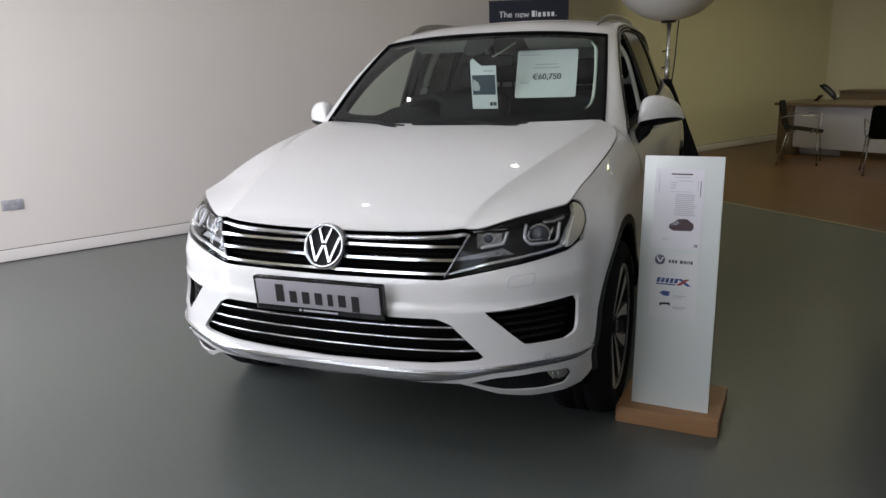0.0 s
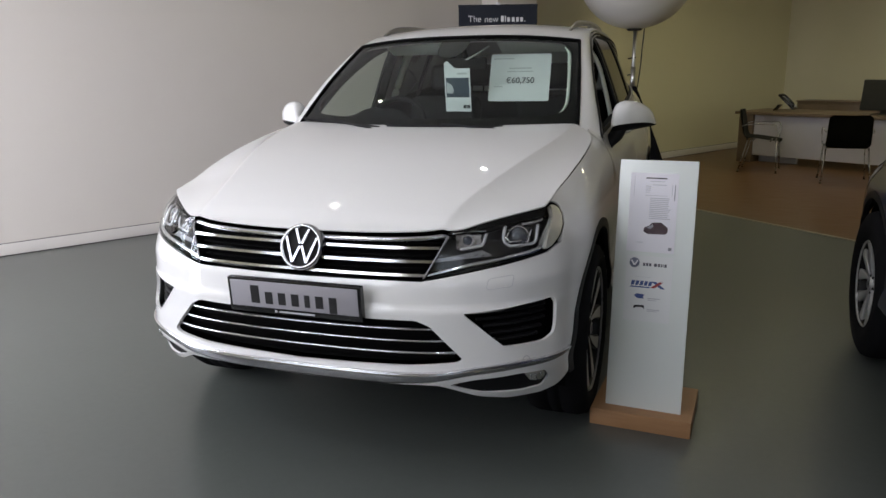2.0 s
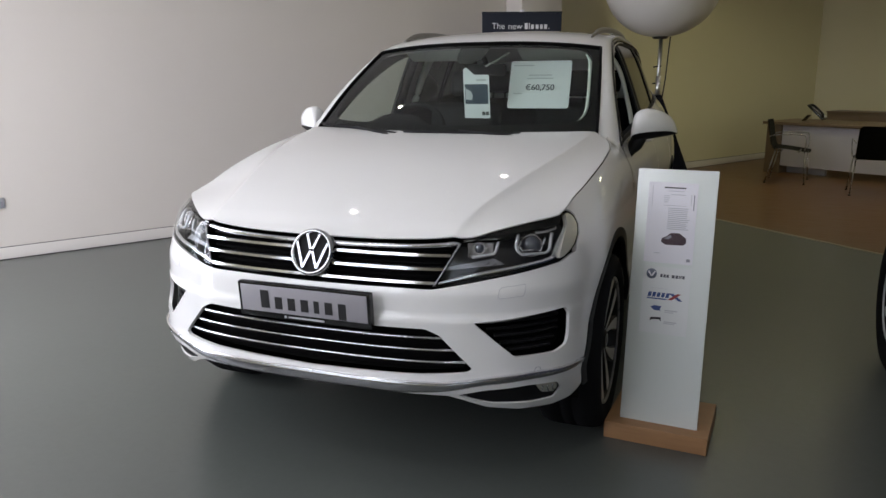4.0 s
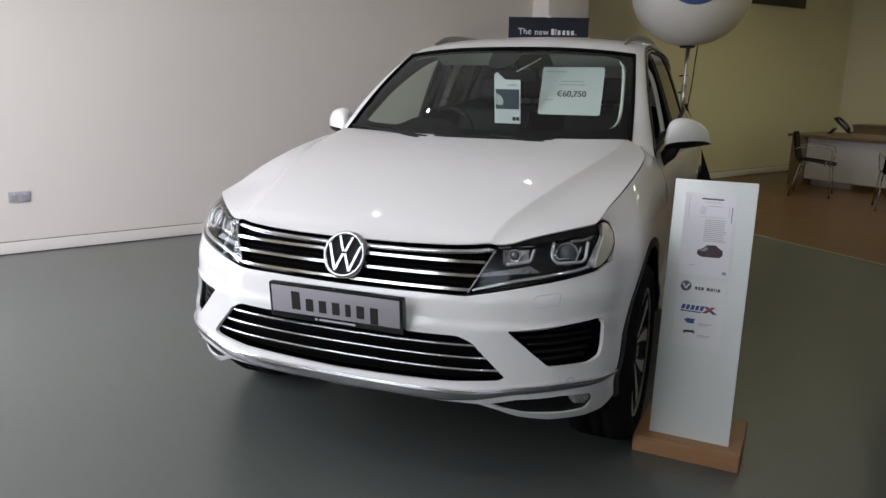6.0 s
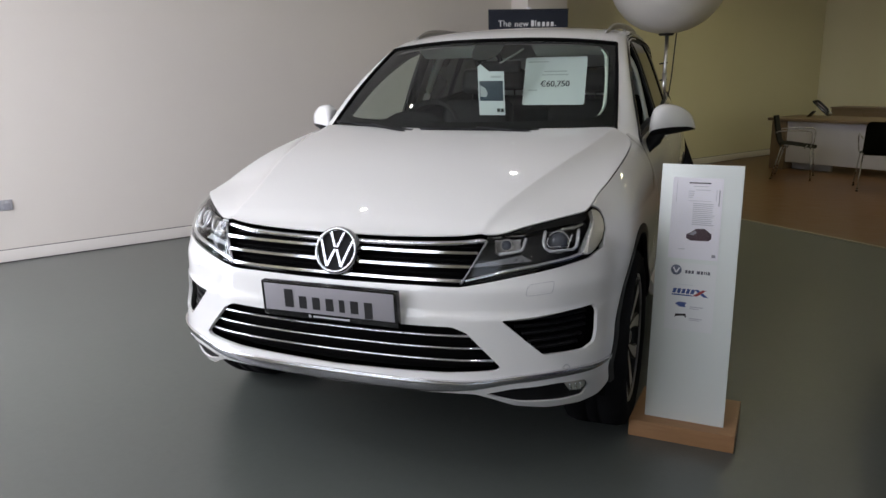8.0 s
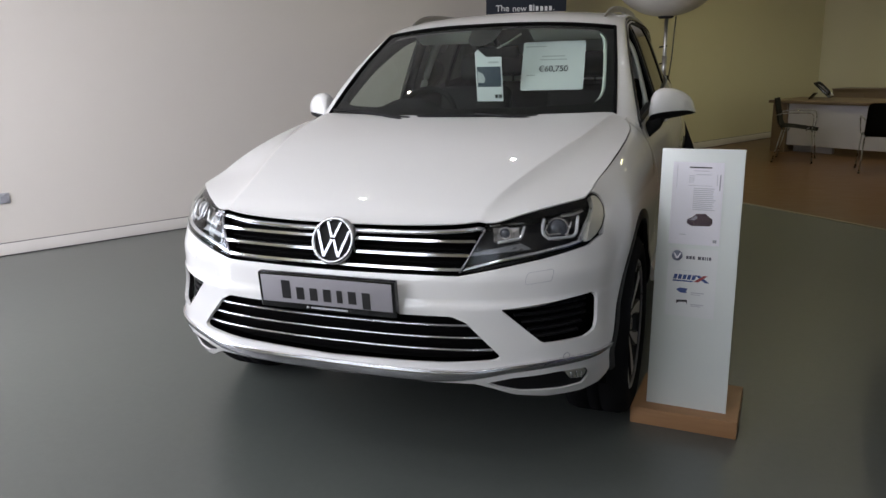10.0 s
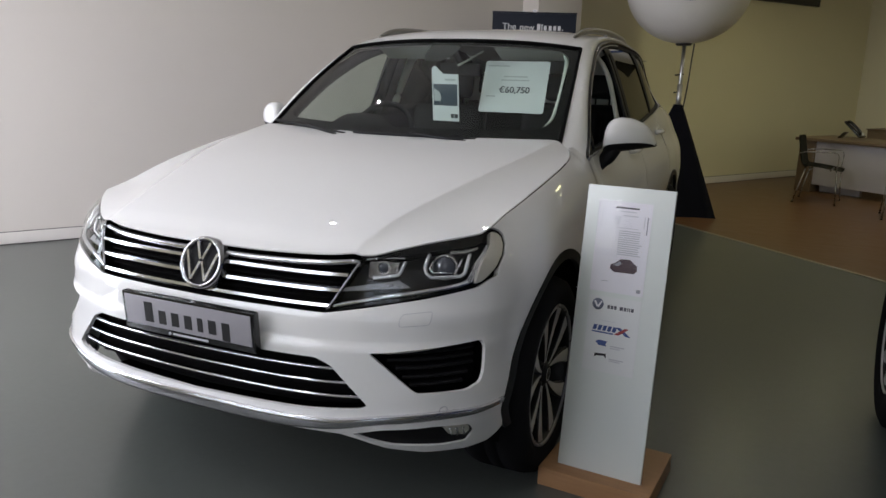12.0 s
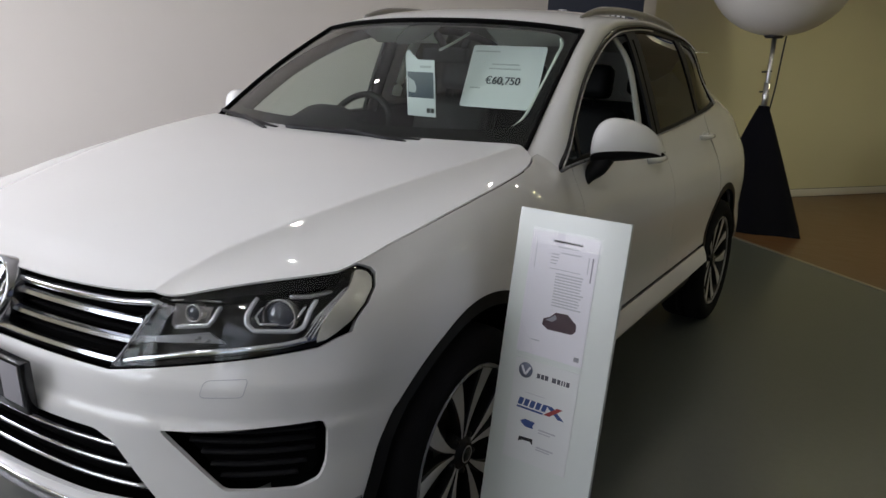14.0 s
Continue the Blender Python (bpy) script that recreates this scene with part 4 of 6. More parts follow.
for _, k in sides:
    f = (lambda p: p) if k > 0 else flip_s
    vent = new("side_intake")
    vent.parent = car
    part("intake_back", skin(flank, f(INTAKE), (), 0.03, 0.0, off=-0.055), M_LINER, vent)
    for z0, x0, x1 in ((0.645, 0.635, 0.880), (0.620, 0.655, 0.880), (0.595, 0.68, 0.88), (0.570, 0.70, 0.868), (0.545, 0.72, 0.855)):
        part("intake_slat", rail(k * sf(x0), k * sf(x1), lambda s, z0=z0: z0, 0.011, 0.02, -0.036, 14), M_BLACK, vent, "matt black slat")
    fogb = new("fog_lamp")
    fogb.parent = car
    part("fog_recess", skin(flank, f(FOGSLOT), (), 0.03, 0.0, off=-0.007), M_BLACK, fogb)
    fog_poly = f(rounded([(sf(x), z) for x, z in ((0.802, 0.409), (0.850, 0.405), (0.863, 0.392), (0.860, 0.372), (0.846, 0.360), (0.815, 0.368))], 0.008))
    part("fog_reflector", skin(flank, fog_poly, (), 0.012, 0.004, off=-0.004), M_REFLECT, fogb, "dull metal fog lamp reflector")
    for x, z0, z1 in ((0.818, 0.376, 0.402), (0.833, 0.370, 0.400), (0.847, 0.368, 0.398)):
        part("fog_fin", tube([flank(k * sf(x + 0.010 * (z - 0.385)), z) + normal_of(flank, k * sf(x), z) * 0.001 for z in (z0, (z0 + z1) / 2, z1)], 0.0035, 6), M_CHROME, fogb, "chrome fin")
    part("fog_glass", skin(flank, fog_poly, (), 0.012, 0.0, off=0.003), M_LAMPGLASS, fogb, "clear glass")
    # headlamp washer cover and parking sensor, as thin joints
    wz = [(sf(0.676), 0.768), (sf(0.754), 0.775), (sf(0.753), 0.736), (sf(0.672), 0.731)]
    wr = rounded(wz, 0.012)
    part("washer_cover_joint", tube([flank(k * s, z) for s, z in dense(wr, 0.02)], 0.0010, 5, closed=True), M_PALEINK, car, "thin joint of a washer cover")
    ring = [flank(k * (sf(0.80) + 0.0125 * math.cos(a)), 0.470 + 0.0125 * math.sin(a)) + normal_of(flank, k * sf(0.80), 0.470) * 0.004 for a in np.linspace(0, 2 * math.pi, 25)[:-1]]
    part("parking_sensor_joint", tube(ring, 0.0010, 5, closed=True), M_GREYINK, car, "thin round joint of a parking sensor")
# bright strip along the foot of the bumper
STRIP_Z = hermite([(0, 0.431), (sf(0.30), 0.429), (sf(0.49), 0.430), (sf(0.67), 0.447), (sf(0.785), 0.452), (sf(0.87), 0.449), (sd(0.41), 0.455), (sd(0.46), 0.462)])
strip_z = lambda s: STRIP_Z(abs(s))
part("bumper_strip", rail(-sd(0.424), sd(0.424), strip_z, 0.027, 0.016, 0.006, 90, 0.2, lambda s: 0.019 * (1 - smooth01(0.32, 0.66, abs(s)))), M_STRIPCHROME, car, "satin chrome strip along the bumper")
part("bumper_strip_edge", rail(-sd(0.420), sd(0.420), lambda s: strip_z(s) + 0.0135 - 0.004 * smooth01(0.85, 1.1, abs(s)), 0.005, 0.016, 0.011, 90, 0.3), M_CHROME, car, "bright chrome edge")

# headlamps
for _, k in sides:
    f = (lambda p: p) if k > 0 else flip_s
    lampo = new("headlamp")
    lampo.parent = car
    part("lamp_body", skin(flank, f(LAMP), (), 0.03, 0.0, off=-0.075), M_HOUSING, lampo, "dark grey lamp housing")
    part("lamp_seal", skin(flank, f(LAMP), (), 0.03, 0.075, off=-0.002, face=False, inward=True), M_LINER, lampo, "black seal")
    inner_poly = f([(s, z - 0.013 - 0.014 * i / 8) for i, (s, z) in enumerate(lamp_top_line[1:])][::-1] + [(s, z) for s, z in lamp_top_line[1:]])
    part("lamp_brow", skin(flank, inner_poly, (), 0.02, 0.0, off=-0.011), M_LINER, lampo, "black brow")
    part("lamp_cover", skin(flank, f(LAMP), (), 0.025, 0.0, off=0.0), M_LAMPGLASS, lampo, "clear plastic cover").visible_shadow = False
    def lamp_line(points, off):
        return [flank(k * s, z) + normal_of(flank, k * s, z) * off for s, z in dense([(sf(x), z) for x, z in points], 0.01, False)]

    def lens_at(x, z, deep, r):
        n = normal_of(flank, k * sf(x), z)
        m = Matrix.Translation(flank(k * sf(x), z) - n * deep) @ (n + Vector((0, -0.8, -0.3))).normalized().to_track_quat("-Y", "Z").to_matrix().to_4x4()
        part("projector_lens", moved(lathe([(0, -0.5 * r), (r * 0.5, -0.42 * r), (r * 0.85, -0.22 * r), (r, 0.0), (r + 0.001, 0.02)], 32, "y"), m), M_LENS, lampo, "dark glass projector lens")
        part("projector_ring", moved(lathe([(r, -0.003), (r + 0.003, -0.005), (r + 0.005, 0.0), (r + 0.005, 0.02)], 32, "y"), m), M_BOWL, lampo, "dull metal ring")

    # inner unit: dished reflector with a small lens and an L-shaped bright edge
    def bowl(u, v):
        x, z = 0.560 + 0.083 * u + 0.006 * (1 - v), 0.871 + 0.050 * v + 0.011 * u * (1 - v)
        n = normal_of(flank, k * sf(x), z)
        return flank(k * sf(x), z) - n * (0.024 + 0.030 * (1 - (2 * u - 1) ** 4) * (1 - (2 * v - 1) ** 4))
    part("lamp_bowl", sheet(bowl, 14, 10), M_BOWL, lampo, "dished metal reflector")
    lens_at(0.602, 0.905, 0.036, 0.017)
    part("light_guide", tube(lamp_line([(0.660, 0.922), (0.656, 0.892), (0.648, 0.880), (0.578, 0.870)], -0.020), 0.0058, 8), M_DRL, lampo, "bright L-shaped light guide")
    part("light_guide", tube(lamp_line([(0.545, 0.925), (0.60, 0.932), (0.655, 0.932)], -0.018), 0.003, 6), M_CHROME, lampo, "thin bright upper edge")
    # sloping silver shelf under it
    shelf_poly = f([(sf(x), z) for x, z in ((0.492, 0.826), (0.60, 0.837), (0.688, 0.843), (0.672, 0.853), (0.652, 0.866), (0.577, 0.852), (0.498, 0.838))])
    part("lamp_shelf", skin(flank, shelf_poly, (), 0.02, 0.01, off=-0.022), M_DULLSILVER, lampo, "silver shelf")
    # outer unit: lens inside a thick U-shaped guide
    lens_at(0.774, 0.912, 0.048, 0.036)
    part("light_guide", tube(lamp_line([(0.714, 0.944), (0.719, 0.905), (0.725, 0.886), (0.740, 0.873), (0.780, 0.872), (0.812, 0.871), (0.823, 0.880), (0.826, 0.900), (0.821, 0.938)], -0.022), 0.0066, 10, flat=0.8), M_DRL, lampo, "thick U-shaped light guide")
    part("light_guide", tube(lamp_line([(0.730, 0.938), (0.733, 0.905), (0.745, 0.888), (0.800, 0.886), (0.810, 0.905), (0.806, 0.936)], -0.040), 0.005, 8), M_CHROME, lampo, "bright inner edge")
    part("light_guide", tube(lamp_line([(0.765, 0.951), (0.80, 0.950), (0.835, 0.956)], -0.030), 0.006, 8), M_BOWL, lampo, "dull upper edge")
    # bright lower rail that turns up into the corner reflector
    part("lamp_rail", tube(lamp_line([(0.470, 0.784), (0.61, 0.813), (0.735, 0.832), (0.80, 0.841), (0.832, 0.850)], -0.016), 0.0095, 8), M_CHROME, lampo, "chrome rail")
    blade = f([(sf(x), z) for x, z in ((0.815, 0.846), (0.827, 0.870), (0.842, 0.911), (0.857, 0.953), (0.874, 0.957), (0.858, 0.911), (0.847, 0.868), (0.846, 0.851))])
    part("corner_blade", skin(flank, blade, (), 0.012, 0.012, off=-0.014), M_CHROME, lampo, "chrome corner blade")
    for i in range(3):
        dx = 0.006 + 0.005 * i
        part("blade_rib", tube(lamp_line([(0.815 + dx * 1.4, 0.850), (0.827 + dx, 0.870), (0.842 + dx, 0.911), (0.857 + dx, 0.952)], -0.013), 0.0016, 6), M_CHROME, lampo, "fine chrome rib")
    outer = f([(sf(x), z) for x, z in ((0.846, 0.846), (0.858, 0.850), (0.869, 0.860), (0.892, 0.888), (0.904, 0.916), (0.9065, 0.943), (0.8985, 0.962), (0.886, 0.973), (0.870, 0.979), (0.858, 0.980), (0.866, 0.950), (0.858, 0.911), (0.848, 0.870))])
    part("side_reflector", skin(flank, outer, (), 0.012, 0.02, off=-0.004), M_REFLECT, lampo, "warm silver corner reflector")

# ---- cabin roof and glass ----
EDGE_A = [(0.768, 1.455, 1.182), (0.722, 1.77, 1.412), (0.668, 2.09, 1.603), (0.640, 2.32, 1.670), (0.622, 2.75, 1.702), (0.618, 3.25, 1.694), (0.60, 3.75, 1.642), (0.585, 4.10, 1.585)]
line_a = path3(EDGE_A, 61)
yb = np.interp(np.linspace(0, 1, 61), [0, 0.14, 0.275, 0.36, 0.515, 0.69, 0.87, 1.0], [1.487, 1.80, 2.125, 2.34, 2.75, 3.25, 3.58, 3.72])


def cant(k):
    rows = []
    for i, a in enumerate(line_a):
        y = float(yb[i])
        zb = DLO_TOP(y) + 0.018
        b = flank(sd(y), zb)
        row = []
        for j in range(9):
            t = j / 8
            p = a.lerp(b, t)
            out = Vector((0.97, 0, 0.22)) * 0.022 * math.sin(math.pi * t) ** 0.9 * smooth01(-2, 5, i)
            row.append(Vector((k * (p.x + out.x), p.y - 0.012 * math.sin(math.pi * t) * (1 if i < 25 else 0.0), p.z + out.z)))
        rows.append(row)
    # the foot tucks in under the wing
    a, b = Vector((0.775, 1.40, 1.125)), flank(sd(1.44), 1.07) - Vector((0.012, 0, 0))
    foot = [a.lerp(b, j / 8) for j in range(9)]
    return [[Vector((k * p.x, p.y, p.z)) for p in foot]] + rows


def grid_bm(rows, lipped=0.015):
    bm = bmesh.new()
    g = [[bm.verts.new(p) for p in r] for r in rows]
    for a, b in zip(g, g[1:]):
        for j in range(len(a) - 1):
            bm.faces.new((a[j], b[j], b[j + 1], a[j + 1]))
    bmesh.ops.recalc_face_normals(bm, faces=bm.faces)
    return bm


for _, k in sides:
    ob = part("roof_pillar", grid_bm(cant(k)), M_PAINT, car)


i_ws = min(range(61), key=lambda i: abs(line_a[i].y - 2.10))


def roof_rows(n=40, m=30):
    rows = []
    for r in range(n + 1):
        v = r / n
        i = i_ws + v * (60 - i_ws)
        lo = int(min(i, 59))
        a = line_a[lo].lerp(line_a[lo + 1], i - lo)
        row = []
        for q in range(m + 1):
            t = -1 + 2 * q / m
            c = 1 - t * t
            row.append(Vector((t * a.x, a.y - 0.080 * c * (1 - v) ** 2, a.z + 0.036 * (1 - abs(t) ** 2.6))))
        rows.append(row)
    return rows


part("roof", grid_bm(roof_rows()), M_PAINT, car)
# the roof's rear edge, down to the tailgate, and the rear window
last = roof_rows()[-1]
tail_rows = []
for v in np.linspace(0, 1, 7):
    tail_rows.append([p.lerp(Vector((p.x * 1.04, 4.53 - 0.16 * abs(p.x / 0.585) ** 3, 1.602)), float(v)) + Vector((0, 0, 0.012 * math.sin(math.pi * v))) for p in last])
part("roof_spoiler", grid_bm(tail_rows), M_PAINT, car)
pane_rows = []
for z in np.linspace(1.16, 1.55, 8):
    pane_rows.append([flank(math.copysign(arc[-1] - abs(u) * (0.62 - 0.08 * (z - 1.16) / 0.39), u if u else 1.0), float(z)) + Vector((0, 0.006, 0.003)) for u in np.linspace(-1, 1, 21)])
part("rear_window", grid_bm([[Vector((p.x, p.y, p.z)) for p in sorted(r, key=lambda q: q.x)] for r in pane_rows]), M_GLOSSBLACK, car, "dark rear window")
part("headlining", grid_bm([[p - Vector((0, -0.01, 0.035)) for p in r] for r in roof_rows(16, 12)]), M_TRIM, car, "pale grey headlining")


def screen(u, v):
    """Windscreen: across (-1 to 1), up (0 to 1)."""
    c = 1 - u * u
    lo = Vector((u * 0.768, 1.455 - 0.215 * c, 1.182 - 0.022 * c))
    hi = Vector((u * 0.666, 2.100 - 0.080 * c, 1.606 + 0.036 * (1 - abs(u) ** 2.6)))
    p = lo.lerp(hi, v)
    b = math.sin(math.pi * v) * 0.018
    return p + Vector((u * 0.3 * b, -b * 0.7, b * 0.75))


def screen_poly(mx, m0, m1, r=0.06):
    return rounded([(-1 + mx, m0), (1 - mx, m0), (1 - mx, 1 - m1), (-1 + mx, 1 - m1)], r)


ws = new("windscreen")
ws.parent = car
part("windscreen_glass", skin(screen, [(-1, 0), (1, 0), (1, 1), (-1, 1)], (), 0.05, 0.0), M_SCREEN, ws, "clear greenish windscreen glass")
part("black_border", skin(screen, [(-1, 0), (1, 0), (1, 1), (-1, 1)], [screen_poly(0.060, 0.135, 0.050, 0.14)], 0.05, 0.0, off=-0.004), M_LINER, ws, "black printed border")
part("sensor_shade", skin(screen, rounded([(-0.17, 0.96), (0.10, 0.96), (0.08, 0.82), (0.02, 0.76), (-0.10, 0.76), (-0.15, 0.83)], 0.03), (), 0.04, 0.0, off=-0.006), M_GLOSSBLACK, ws, "black sensor panel")
# black rubber seal round the glass
for line in ([(-1.0, v) for v in np.linspace(0.0, 1.0, 24)], [(u, 1.0) for u in np.linspace(-1.0, 1.0, 40)], [(1.0, v) for v in np.linspace(0.0, 1.0, 24)]):
    part("screen_seal", tube([screen(u, v) + Vector((0, -0.002, 0.002)) for u, v in line], 0.0085, 8), M_LINER, ws, "black rubber seal")
# cowl and wipers
cowl_rows = [[Vector((0.74 * u, 1.27 + 0.19 * u * u + 0.12 * v, 1.150 + 0.012 * u * u - 0.012 + 0.02 * v)) for u in np.linspace(-1, 1, 25)] for v in (0, 0.5, 1)]
part("cowl", grid_bm(cowl_rows), M_BLACK, car, "matt black scuttle panel")
for x0, x1, v1 in ((-0.20, -0.72, 0.055), (0.42, -0.16, 0.050)):
    def on(u, v):
        return screen(u / 0.75, v) + Vector((0, -0.014, 0.012))
    blade = [on(x0 + (x1 - x0) * i / 12, 0.03 + (v1 - 0.03) * i / 12 + 0.012 * math.sin(math.pi * i / 12)) for i in range(13)]
    wip = new("wiper")
    wip.parent = car
    part("wiper_blade", tube(blade, 0.008, 6), M_BLACK, wip, "black rubber blade")
    base = on(x0 + 0.02, -0.03)
    part("wiper_arm", tube([base, base.lerp(blade[3], 0.4) + Vector((0, -0.012, 0.012)), blade[6] + Vector((0, -0.006, 0.010))], lambda t: 0.011 - 0.005 * t, 6), M_BLACK, wip, "black wiper arm")
    part("wiper_spindle", moved(lathe([(0, 0.02), (0.014, 0.018), (0.018, 0.0)], 16), Matrix.Translation(base - Vector((0, 0, 0.01)))), M_BLACK, wip)

# side windows
MIRROR_H = hermite([(0, 0.085), (0.04, 0.128), (0.12, 0.150), (0.25, 0.158), (0.45, 0.150), (0.68, 0.126), (0.86, 0.090), (0.95, 0.056), (1.0, 0.020)])
for _, k in sides:
    f = (lambda p: p) if k > 0 else flip_s

    def dlo(y0, y1, lift=0.0, n=14, y1t=None):
        y1t = y1 if y1t is None else y1t
        low = [(sd(y), BELT(y) + 0.006 + lift) for y in np.linspace(y0, y1, n)]
        top = [(sd(y), DLO_TOP(y) - lift) for y in np.linspace(y1t, y0 + 0.02, n)]
        return f(low + top)
    whole = dlo(1.50, 3.96, -0.018, 40)
    part("window_surround", skin(flank, whole, [dlo(1.72, 2.575, 0.012), dlo(2.70, 3.40, 0.012, y1t=3.36), dlo(3.44, 3.93, 0.014, y1t=3.87), dlo(1.575, 1.70, 0.010, 5)], 0.03, 0.012, off=-0.006), M_BLACK, car, "black window surround")
    part("window_glass", skin(flank, dlo(1.57, 1.70, 0.008, 5), (), 0.03, 0.0, off=-0.012), M_SIDEGLASS, car, "small clear fixed quarter light")
    if k < 0:          # the other front window is wound down
        part("window_glass", skin(flank, dlo(1.715, 2.58, 0.010), (), 0.04, 0.0, off=-0.012), M_SIDEGLASS, car, "clear side window")
    part("window_glass", skin(flank, dlo(2.695, 3.405, 0.010, y1t=3.365), (), 0.04, 0.0, off=-0.012), M_PRIVACY, car, "dark tinted side window")
    part("window_glass", skin(flank, dlo(3.435, 3.935, 0.012, y1t=3.875), (), 0.04, 0.0, off=-0.012), M_PRIVACY, car, "dark tinted side window")
    up = [flank(k * sd(y), DLO_TOP(y) + 0.012) + Vector((k * 0.003, 0, 0)) for y in list(np.linspace(1.487, 3.85, 60)) + [3.89, 3.92, 3.945]]
    part("window_seal", tube(up, lambda t: 0.007 - 0.0035 * smooth01(0.7, 0.9, t), 6), M_GLOSSBLACK, car, "black rubber window seal")
    up2 = [flank(k * sd(y), DLO_TOP(y) - 0.004) + Vector((k * 0.003, 0, 0)) for y in np.linspace(1.50, 3.0, 40)]
    part("window_trim", tube(up2, 0.0035, 6), M_SATIN, car, "satin silver window trim")
    bl = [flank(k * sd(y), BELT(y) + 0.002) + Vector((k * 0.004, 0, 0)) for y in np.linspace(1.49, 3.98 if k > 0 else 2.6, 40)]
    part("window_trim", tube(bl, lambda t: 0.0065 - 0.003 * smooth01(0.05, 0.2, t), 6), M_DULLSILVER, car, "satin silver window trim")
    # roof rail
    rl = [Vector((k * x, y, z)) for x, y, z in ((0.585, 2.26, 1.672), (0.588, 2.36, 1.698), (0.592, 2.50, 1.718), (0.600, 2.75, 1.731), (0.602, 3.1, 1.731), (0.598, 3.4, 1.718), (0.59, 3.56, 1.700), (0.585, 3.64, 1.672))]
    rro = new("roof_rail")
    rro.parent = car
    part("rail_bar", tube(path3(rl, 40), lambda t: 0.0065 + 0.0055 * smooth01(0.0, 0.16, t) - 0.004 * smooth01(0.88, 1.0, t), 12, flat=1.5), M_RAILGREY, rro, "dull grey aluminium bar")
    for y in (2.95,):
        part("rail_foot", box(k * 0.60 - 0.012, k * 0.60 + 0.012, y - 0.04, y + 0.04, 1.690, 1.740, 0.006), M_RAILGREY, rro)
    # door mirror
    mir = new("door_mirror")
    mir.parent = car
    def mirror_ring(t, a0, a1, n, grow=0.0):
        """Part of the shell's cross-section at t from the inner end to the tip."""
        h = MIRROR_H(t) + grow
        yc, zb = 1.755 + 0.115 * t * t, 1.128 + 0.034 * t - grow / 2
        ring = []
        for i in range(n + 1):
            a = radians(a0 + (a1 - a0) * i / n)
            c, s = math.cos(a), math.sin(a)
            c, s = math.copysign(abs(c) ** 0.85, c), math.copysign(abs(s) ** 0.85, s)
            ring.append(Vector((k * (0.898 + 0.212 * t), yc - c * ((0.42 * h + 0.012) if c > 0 else 0.036), zb + h * (0.5 + 0.5 * s))))
        return ring
    ts = [0.5 - 0.5 * math.cos(math.pi * i / 26) for i in range(27)]
    part("mirror_cap", grid_bm([mirror_ring(t, -24, 204, 28) for t in ts]), M_PAINT, mir)
    part("mirror_base", grid_bm([mirror_ring(t, 202, 338, 16, -0.0015) for t in ts]), M_BLACK, mir, "black plastic lower shell")
    part("mirror_foot", tube(path3([(k * 0.892, 1.690, 1.052), (k * 0.905, 1.705, 1.085), (k * 0.922, 1.735, 1.120), (k * 0.940, 1.755, 1.155)], 12), lambda t: 0.016 + 0.026 * smooth01(0.0, 0.7, t), 12, flat=0.8), M_BLACK, mir, "black plastic foot")
    part("mirror_glass", grid_bm([[Vector((k * (0.898 + 0.212 * t), 1.755 + 0.115 * t * t + 0.037, 1.128 + 0.034 * t + MIRROR_H(t) * v)) for v in (0.2, 0.4, 0.6, 0.85)] for t in np.linspace(0.12, 0.88, 12)]), M_CHROME, mir, "mirror glass")

# ---- wheels ----
wheel = new("wheel")
wheel.parent = car
R_T, R_R = 0.372, 0.266
part("tyre", lathe([(R_R - 0.004, -0.10), (R_R + 0.012, -0.122), (R_R + 0.05, -0.132), (R_T - 0.035, -0.127), (R_T - 0.010, -0.112), (R_T, -0.08), (R_T + 0.001, -0.03),
                    (R_T - 0.006, -0.028), (R_T - 0.006, -0.020), (R_T + 0.001, -0.018), (R_T + 0.001, 0.018), (R_T - 0.006, 0.020), (R_T - 0.006, 0.028), (R_T + 0.001, 0.030),
                    (R_T, 0.08), (R_T - 0.010, 0.112), (R_T - 0.035, 0.127), (R_R + 0.05, 0.132), (R_R + 0.012, 0.122), (R_R - 0.004, 0.10)], 72, "x"), M_RUBBER, wheel, "black road tyre")
part("rim_barrel", lathe([(R_R, 0.112), (R_R - 0.010, 0.112), (R_R - 0.018, 0.095), (R_R - 0.022, 0.0), (R_R - 0.03, -0.09)], 64, "x"), M_ALLOYDARK, wheel, "dark alloy rim barrel")
part("rim_edge", lathe([(R_R + 0.004, 0.112), (R_R + 0.002, 0.119), (R_R - 0.006, 0.119), (R_R - 0.010, 0.110)], 64, "x"), M_DULLSILVER, wheel, "machined alloy edge")


